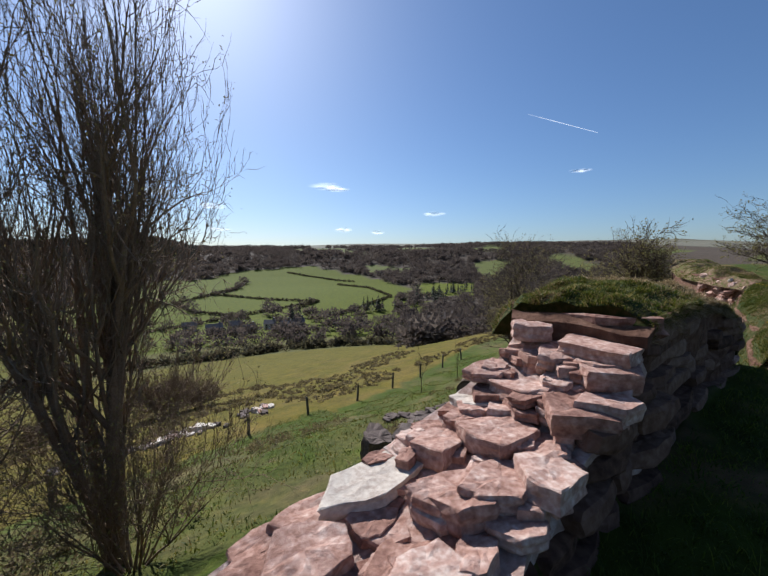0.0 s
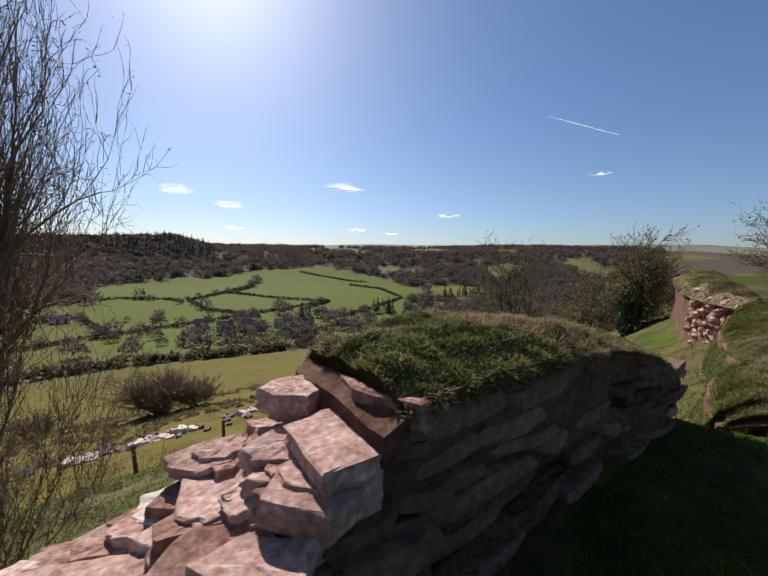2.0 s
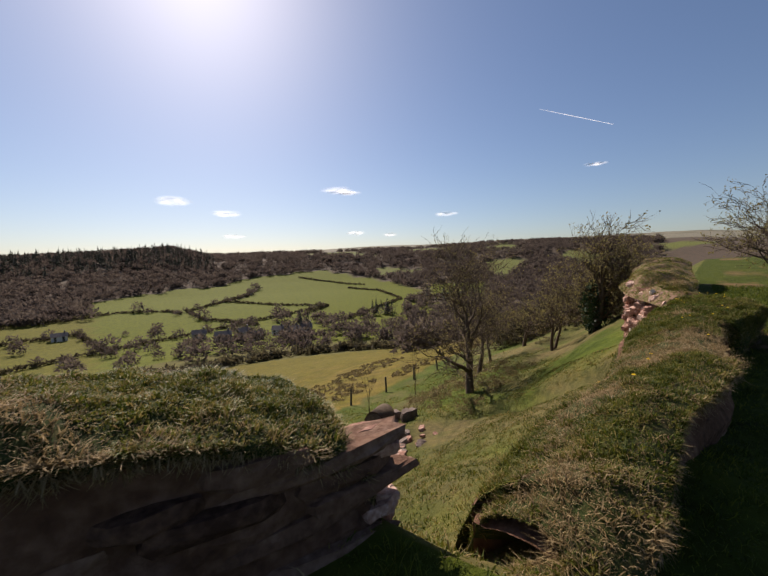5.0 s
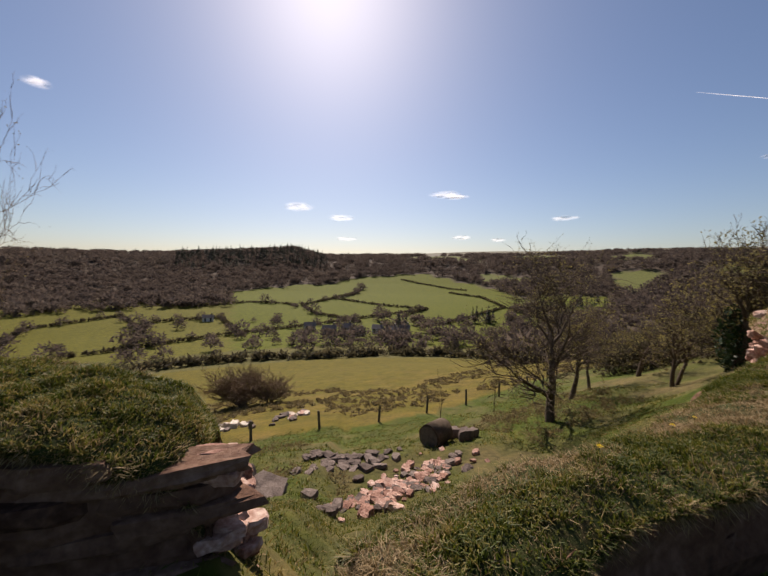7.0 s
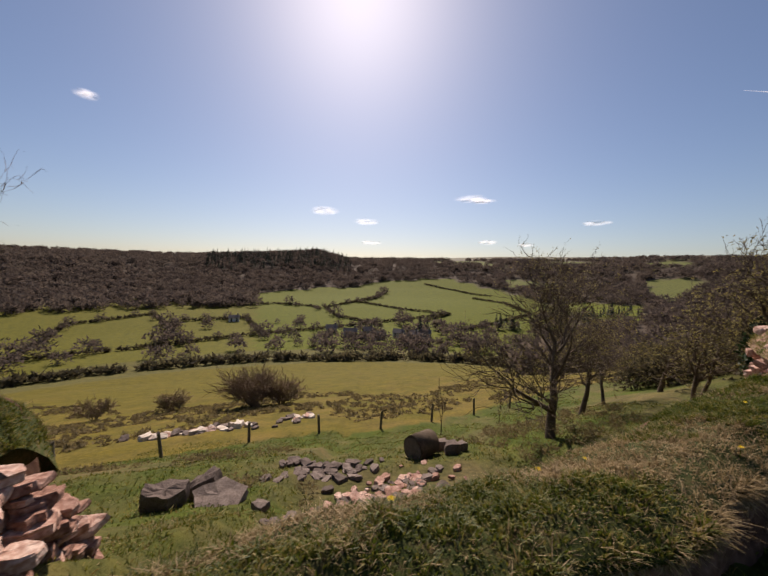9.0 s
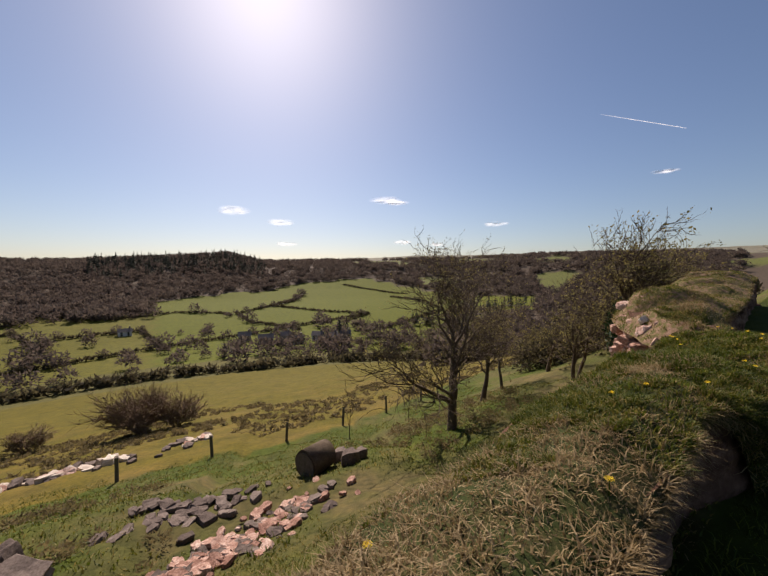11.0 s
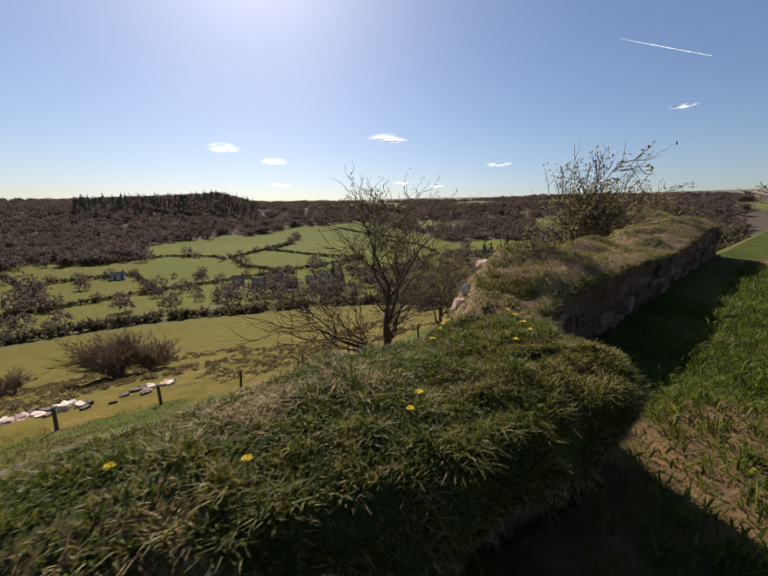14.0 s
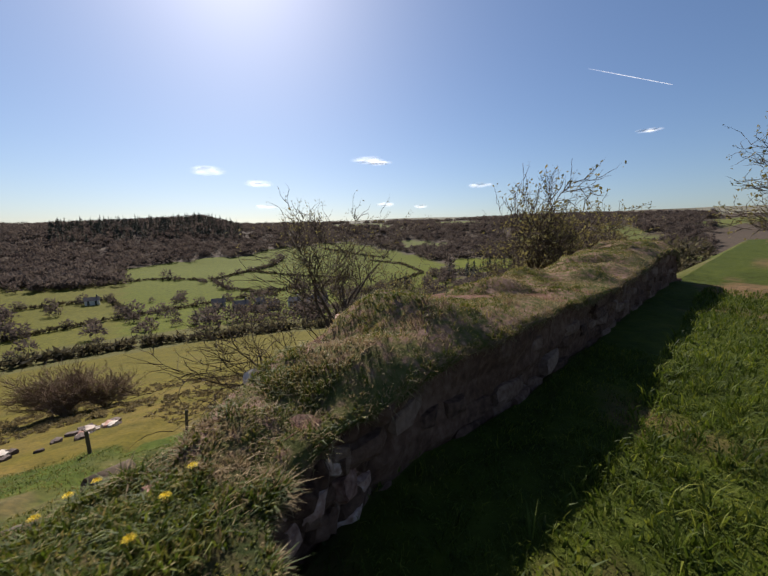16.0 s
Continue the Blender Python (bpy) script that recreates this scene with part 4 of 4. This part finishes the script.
# Brambles and tussocks
def scrub(name, pts, height, count, size, material, label, category, seed, flat=1.0):
    """Twiggy clumps: slim slivers fanned out from each place."""
    r = np.random.default_rng(seed)
    pts = np.asarray(pts, dtype=float)
    n = len(pts) * count
    base = np.repeat(pts[:, :3], count, 0)
    hh = np.repeat(pts[:, 3], count) * height
    d = r.normal(0, 1, (n, 3)) * [1, 1, 0.7] + [0, 0, 0.55]
    d /= np.linalg.norm(d, axis=1)[:, None]
    k = r.uniform(0.15, 1.0, n) ** 0.6
    mid = base + d * (hh * k * 0.62)[:, None] * [flat, flat, 1] + np.stack([0 * hh, 0 * hh, hh * 0.28], 1)
    ax = d + r.normal(0, 0.55, (n, 3))
    ax /= np.linalg.norm(ax, axis=1)[:, None]
    sd = np.cross(ax, r.normal(0, 1, (n, 3)))
    sd /= np.maximum(np.linalg.norm(sd, axis=1), 1e-6)[:, None]
    ln, wd = (hh * size * r.uniform(0.6, 1.5, n))[:, None], (hh * size * 0.42 * r.uniform(0.5, 1.4, n))[:, None]
    v = np.stack([mid - ax * ln * 0.5 - sd * wd, mid - ax * ln * 0.5 + sd * wd, mid + ax * ln], 1).reshape(-1, 3)
    return tagged(fast_mesh(name, v, np.arange(n * 3).reshape(-1, 3), material), label, category, kind="stuff")


def line_points(line, gap, jitter, lo, hi, seed):
    r = random.Random(seed)
    out = []
    for (x0, y0), (x1, y1) in zip(line[:-1], line[1:]):
        n = max(1, int(math.hypot(x1 - x0, y1 - y0) / gap))
        for i in range(n):
            k = (i + r.random()) / n
            x, y = x0 + (x1 - x0) * k + r.gauss(0, jitter), y0 + (y1 - y0) * k + r.gauss(0, jitter)
            out.append((x, y, ground_z(x, y), r.uniform(lo, hi)))
    return out


HEDGES = [
    [(-118, 162), (-89, 180), (-55, 213), (-26, 234), (8, 264), (65, 304)], [(20, 448), (10, 392), (-12, 357), (-30, 327), (-16, 286), (8, 264), (14, 251)],
    [(-8, 366), (31, 325), (65, 304), (42, 273)], [(70, 500), (95, 462), (111, 432), (128, 418)], [(-85, 191), (-109, 257), (-74, 273), (-45, 211)],
    [(-119, 160), (-156, 238), (-133, 278), (-99, 230)], [(-207, 309), (-158, 342), (-102, 317), (-73, 342), (-41, 332), (-32, 318)],
    [(126, 309), (126, 370), (106, 403)], [(20, 429), (-12, 357)], [(58, 240), (126, 309)], [(190, 390), (278, 407)],
]
pts = [p for i, h in enumerate(HEDGES) for p in line_points([wide(*q) for q in h], 1.3, 0.4, 0.6, 1.1, i)]
scrub("field_hedge", pts, 2.6, 20, 0.4, M_HEDGE, "dark hedges between the green valley fields", "hedge", 61)
pts = line_points([wide(*q) for q in ((-100, 118), (-54, 133), (-18, 143), (-6, 136), (18, 143), (42, 140), (70, 120))], 0.8, 1.6, 0.6, 1.4, 62)
scrub("valley_hedge", pts, 3.0, 24, 0.34, M_HEDGE, "brown overgrown hedge along the foot of the pasture", "hedge", 62)
r_far = random.Random(9)
trees_near = []
for i in range(330):
    az = r_far.uniform(-50, 44)
    if az < -12 and r_far.random() < 0.55:
        continue
    d = r_far.uniform(150, 205) if r_far.random() < 0.5 else r_far.uniform(205, 262)
    if d > 205 and not (-2 < az < 40):
        if r_far.random() < 0.85:
            continue
    x, y = wide(HUB[0] + d * math.sin(radians(az)), HUB[1] + d * math.cos(radians(az)))
    trees_near.append((x, y, ground_z(x, y), r_far.uniform(0.35, 1.0) * (1.0 if az > -10 else 0.8)))
scrub("valley_trees", trees_near, 10, 150, 0.13, M_WOOD, "purple-brown leafless trees along the valley floor", "trees", 63)
for h in (HEDGES[0], HEDGES[6], HEDGES[4], HEDGES[5], HEDGES[1]):
    trees_near = line_points([wide(*q) for q in h], 14, 2.0, 0.5, 1.1, 64)
    scrub("hedgerow_trees", trees_near, 9.5, 130, 0.12, M_WOOD, "bare hedgerow trees between the valley fields", "trees", 65)
wood = []
for i in range(9000):
    az = r_far.uniform(-62, 62)
    d = r_far.uniform(330, 820)
    x, y = HUB[0] + d * math.sin(radians(az)), HUB[1] + d * math.cos(radians(az))
    c = green(x, y)
    if c[1] > 0.085 and d < 900:
        continue
    wood.append((x, y, ground_z(x, y), r_far.uniform(0.65, 1.15)))
scrub("hill_wood", wood, 9, 76, 0.17, M_WOOD, "dark leafless woodland covering the far hills", "woodland", 66)
wood = []
for i in range(700):
    az = r_far.uniform(26, 56)
    d = r_far.uniform(70, 330)
    x, y = HUB[0] + d * math.sin(radians(az)), HUB[1] + d * math.cos(radians(az))
    wood.append((x, y, ground_z(x, y), r_far.uniform(0.5, 1.0)))
scrub("side_wood", wood, 8, 90, 0.16, M_WOOD, "brown leafless woodland in the side valley", "woodland", 67)
wood = []
for i in range(160):
    az = r_far.uniform(40, 75)
    d = r_far.uniform(34, 75)
    x, y = HUB[0] + d * math.sin(radians(az)), HUB[1] + d * math.cos(radians(az))
    if y < wall_y(min(x, 60)) + 4:
        continue
    wood.append((x, y, ground_z(x, y), r_far.uniform(0.5, 1.0)))
scrub("bank_scrub", wood, 4.5, 420, 0.07, M_HEDGE, "olive-brown scrub on the bank behind the wall", "scrub", 68)


def conifers(name, places, label, seed):
    """Spiky dark conifers: tiers of drooping needles round a stem."""
    r = np.random.default_rng(seed)
    v, n = [], 0
    for x, y, z, h in places:
        for k in range(44):
            u = r.uniform(0.08, 1)
            a = r.uniform(0, 2 * np.pi)
            rad = 0.22 * h * (1 - u) + 0.02 * h
            c = np.array([x, y, z + u * h])
            o = np.array([math.cos(a) * rad, math.sin(a) * rad, -0.04 * h])
            s = np.array([-math.sin(a), math.cos(a), 0]) * rad * 0.4
            v += [c + [0, 0, 0.07 * h], c + o - s, c + o + s]
    return tagged(fast_mesh(name, np.array(v), np.arange(len(v)).reshape(-1, 3), M_CONIFER), label, "conifers", kind="stuff")


places = []
for i in range(520):
    az, d = r_far.uniform(-22, -3.4), r_far.uniform(560, 740)
    x, y = wide(HUB[0] + d * math.sin(radians(az)), HUB[1] + d * math.cos(radians(az)))
    places.append((x, y, ground_z(x, y), r_far.uniform(9, 17)))
conifers("conifer_plantation", places, "dark conifer plantation on top of the far hill", 71)
places = []
for x, y, n, sp in ((150, 282, 16, 9), (186, 306, 14, 9), (95, 250, 9, 5), (37, 220, 3, 2)):
    for i in range(n):
        px, py = wide(x + r_far.gauss(0, sp), y + r_far.gauss(0, sp))
        places.append((px, py, ground_z(px, py), r_far.uniform(7, 14)))
conifers("valley_conifers", places, "dark conifers among bare valley trees", 72)

# Tussocks in the pasture, brambles on the lower slope
r_t = random.Random(4)
tus = []
for i in range(5000):
    x, y = r_t.uniform(-45, 45), r_t.uniform(26, 60)
    if nz(x, y, 6, 0.12) + 0.3 * (1 - abs(y - 41) / 14) < 0.02 or y < lerp_table(x, FENCE_X, FENCE_Y) + 4:
        continue
    tus.append((x, y, ground_z(x, y) - 0.05, r_t.uniform(0.5, 1.2)))
scrub("pasture_tussocks", tus, 0.34, 24, 0.5, M_TUSSOCK, "dark rush tussocks scattered over the rough pasture", "tussocks", 73, flat=1.7)
bram = []
for i in range(650):
    x = r_t.uniform(-3, 24)
    s = r_t.uniform(7, 14)
    y = wall_y(x) + s
    if nz(x, y, 12, 0.22) < 0.08:
        continue
    bram.append((x, y, ground_z(x, y) - 0.05, r_t.uniform(0.4, 1.1)))
scrub("brambles", bram, 0.4, 60, 0.16, M_TUSSOCK, "brown brambles and dead stems on the slope", "brambles", 74, flat=1.4)


# Village
def cottage(x, y, turn, w, d, h, label, wall_material):
    x, y = wide(x, y)
    z = ground_z(x, y)
    house = thing("cottage", (x, y, z - 0.3), label, "house", "village in the valley")
    bm = bmesh.new()
    bmesh.ops.create_cube(bm, size=1, matrix=Matrix.Translation((0, 0, h / 2)) @ Matrix.Diagonal((w, d, h, 1)))
    part("wall", bm, wall_material, house)
    bm = bmesh.new()
    o, r = 0.35, h + d * 0.42
    a = [bm.verts.new(c) for c in ((-w / 2 - o, -d / 2 - o, h - 0.2), (w / 2 + o, -d / 2 - o, h - 0.2), (w / 2 + o, 0, r), (-w / 2 - o, 0, r), (-w / 2 - o, d / 2 + o, h - 0.2), (w / 2 + o, d / 2 + o, h - 0.2))]
    for f in ((0, 1, 2, 3), (3, 2, 5, 4), (0, 3, 4), (1, 5, 2), (0, 4, 5, 1)):
        bm.faces.new([a[i] for i in f])
    roof = part("roof", bm, M_ROOF, house)
    bm = bmesh.new()
    bmesh.ops.create_cube(bm, size=1, matrix=Matrix.Translation((w * 0.35, 0, r + 0.4)) @ Matrix.Diagonal((0.7, 0.7, 1.6, 1)))
    part("chimney", bm, M_ROOF, roof)
    for k in (-1, 1):
        for lev in (0.3, 0.72):
            win = mesh_object("window", [(k * w * 0.25 + sx * 0.55, -d / 2 - 0.05 - dd, h * lev + sz * 0.6) for dd in (0, 0.06) for sx, sz in ((-1, -1), (1, -1), (1, 1), (-1, 1))],
                              [(0, 1, 2, 3), (4, 5, 6, 7), (0, 1, 5, 4), (1, 2, 6, 5), (2, 3, 7, 6), (3, 0, 4, 7)], M_GLASS, house)
    house.rotation_euler = (0, 0, radians(turn))
    return house


for x, y, turn, w, d, h, pale in ((-78, 262, 20, 7, 4.5, 3, 1), (-3, 214, 8, 8, 5, 3.4, 0), (6, 218, 12, 6, 5, 3.6, 0), (22, 214, -20, 6, 5, 3.4, 1), (29, 209, 30, 6, 5, 3.4, 1), (36, 213, -10, 6, 5, 3.5, 0), (12, 206, 15, 6, 4.5, 3.2, 1), (-14, 226, 5, 7, 5, 3.4, 0)):
    cottage(x, y, turn, w, d, h, "white-rendered cottage with a slate roof among bare trees" if pale else "stone cottage with a dark roof among bare trees", M_HOUSE if pale else M_PALE)

# Lane up the hill
lane_pts = [(20, 449), (15, 420), (9, 392), (-2, 373), (-12, 358)]
lane_v, lane_f = [], []
for x, y in [wide(*q) for q in lane_pts]:
    for k in (-2, 2):
        lane_v.append((x + k, y, ground_z(x + k, y) + 0.6))
lane_f = [(2 * i, 2 * i + 1, 2 * i + 3, 2 * i + 2) for i in range(len(lane_pts) - 1)]
tagged(mesh_object("road", lane_v, lane_f, M_PALE), "pale lane climbing between the far fields", "lane", kind="structure")


# Dandelions
def dandelion(x, y, z, seed):
    plant = thing("dandelion", (x, y, z), "yellow dandelion flower in the wall-top turf", "flower", "dandelions")
    r = random.Random(seed)
    bm = bmesh.new()
    bmesh.ops.create_cone(bm, cap_ends=True, segments=5, radius1=0.003, radius2=0.0025, depth=0.07, matrix=Matrix.Translation((0, 0, 0.035)))
    part("stem", bm, M_LUSH, plant)
    bm = bmesh.new()
    for ring, (rad, up, n) in enumerate(((0.02, 0.003, 16), (0.014, 0.009, 12), (0.008, 0.012, 8))):
        for k in range(n):
            a = 2 * math.pi * (k + r.random() * 0.5) / n
            b = 0.35 * math.pi / n
            vs = [bm.verts.new(c) for c in ((0, 0, 0.07), (rad * 0.8 * math.cos(a - b), rad * 0.8 * math.sin(a - b), 0.072 + up), (rad * math.cos(a), rad * math.sin(a), 0.071 + up), (rad * 0.8 * math.cos(a + b), rad * 0.8 * math.sin(a + b), 0.072 + up))]
            bm.faces.new(vs)
    part("petals", bm, M_YELLOW, plant)
    return plant


FLOWERS = [(9.74, 7.02, 0.02), (13.43, 8.12, 0.36), (14.13, 8.3, 0.44), (14.05, 8.2, 0.44), (14.66, 9.18, 0.44), (14.6, 9.1, 0.45), (14.72, 9.25, 0.44), (14.5, 9.0, 0.46), (14.8, 8.55, 0.48), (15.0, 8.75, 0.46), (15.05, 8.9, 0.44), (14.95, 8.62, 0.47), (14.2, 9.3, 0.4), (14.3, 9.45, 0.38), (13.0, 8.2, 0.37), (11.0, 7.6, 0.2), (11.9, 7.5, 0.28), (10.6, 7.4, 0.12), (10.3, 7.7, 0.1), (12.6, 8.1, 0.33), (15.1, 9.05, 0.42)]
deps = bpy.context.evaluated_depsgraph_get()
turf_tops = [o for o in scene.objects if o.name.startswith("turf")]
for i, (x, y, z) in enumerate(FLOWERS):
    for o in turf_tops:
        ok, hit, nrm, idx = o.ray_cast((x, y, 3), (0, 0, -1))
        if ok:
            z = hit.z
            break
    dandelion(x, y, z - 0.01, i)
CLOUDS = [(-7.28, 9.41, 4.8, 1.4), (-1.47, 7.96, 4.2, 1.1), (-0.75, 4.61, 3.3, 0.7), (15.24, 4.88, 3.0, 0.7), (14.23, 11.21, 3.6, 0.8), (-33.38, 20.02, 2.6, 1.2), (27.9, 7.36, 3.6, 0.8), (20.08, 4.48, 2.4, 0.6), (45.82, 12.35, 3.0, 0.6), (14.71, 11.23, 3.6, 0.7), (12.95, 11.64, 5.4, 1.2)]


# Thin clouds and a vapour trail, lit through by the sun
def vapour(name, thin):
    m = bpy.data.materials.new(name)
    m.use_nodes = True
    n, l = m.node_tree.nodes, m.node_tree.links
    n.remove(n["Principled BSDF"])
    tl, tp, ms = n.new("ShaderNodeBsdfTranslucent"), n.new("ShaderNodeBsdfTransparent"), n.new("ShaderNodeMixShader")
    tl.inputs[0].default_value = (0.95, 0.95, 0.95, 1)
    at = n.new("ShaderNodeAttribute")
    at.attribute_name = "thick"
    no = n.new("ShaderNodeTexNoise")
    no.inputs["Scale"].default_value = 0.006 if thin < 0.9 else 0.02
    no.inputs["Detail"].default_value = 6
    g = n.new("ShaderNodeNewGeometry")
    l.new(g.outputs["Position"], no.inputs["Vector"])
    mu = n.new("ShaderNodeMath")
    mu.operation = "MULTIPLY"
    l.new(at.outputs["Fac"], mu.inputs[0])
    l.new(no.outputs[0], mu.inputs[1])
    mr = n.new("ShaderNodeMapRange")
    mr.inputs[1].default_value, mr.inputs[2].default_value, mr.inputs[4].default_value = 0.08, 0.8, thin
    l.new(mu.outputs[0], mr.inputs[0])
    l.new(mr.outputs[0], ms.inputs[0])
    l.new(tp.outputs[0], ms.inputs[1])
    l.new(tl.outputs[0], ms.inputs[2])
    l.new(ms.outputs[0], n["Material Output"].inputs[0])
    return m


M_CLOUD = vapour("cloud_vapour", 0.5)
M_TRAIL = vapour("trail_vapour", 0.95)


def sky_place(az, el, d=4200):
    az = az * 1.17 + 0.9
    return Vector((HUB[0] + d * math.sin(radians(az)) * math.cos(radians(el)), HUB[1] + d * math.cos(radians(az)) * math.cos(radians(el)), 1 + d * math.sin(radians(el))))


def cloud(az, el, wide, high, seed):
    """A wisp: a gently billowed sheet that thins out towards its rim."""
    vs, fs, thick = [], [], []
    c = sky_place(az, el)
    right = Vector((math.cos(radians(az)), -math.sin(radians(az)), 0))
    for j in range(9):
        for i in range(17):
            u, v = i / 8 - 1, j / 4 - 1
            p = c + right * (u * wide * 44) + Vector((0, 0, v * high * 44)) + (c - Vector((9, 6, 1))).normalized() * 40 * nz(u * 2, v * 2, seed)
            vs.append(p)
            thick.append(max(0.0, 1 - u * u - v * v) ** 1.3 * (1.2 + nz(u * 2, v * 2, seed + 5)))
    fs = [(j * 17 + i, j * 17 + i + 1, (j + 1) * 17 + i + 1, (j + 1) * 17 + i) for j in range(8) for i in range(16)]
    ob = mesh_object("cloud", vs, fs, M_CLOUD, smooth=True)
    a = ob.data.attributes.new("thick", "FLOAT", "POINT")
    a.data.foreach_set("value", np.array(thick, dtype=np.float32))
    return tagged(ob, "small wispy white cloud low over the hills", "cloud", "clouds", "structure")


for i, (az, el, w, h) in enumerate(CLOUDS):
    cloud(az, el, w, h, i * 3.1)
a, b = sky_place(39.6, 20.6), sky_place(47.4, 16.9)
vs, thick = [], []
for i in range(25):
    p = a.lerp(b, i / 24)
    for k in (-1, 0, 1):
        vs.append(p + Vector((0, 0, k * (2.6 + 3 * (1 - i / 24)))))
        thick.append((1.5 if k == 0 else 0.1) * min(1, 0.25 + i / 12))
ob = mesh_object("vapour_trail", vs, [(3 * i + k, 3 * i + k + 3, 3 * i + k + 4, 3 * i + k + 1) for i in range(24) for k in (0, 1)], M_TRAIL, smooth=True)
ob.data.attributes.new("thick", "FLOAT", "POINT").data.foreach_set("value", np.array(thick, dtype=np.float32))
tagged(ob, "thin white vapour trail across the blue sky", "vapour trail", kind="structure")
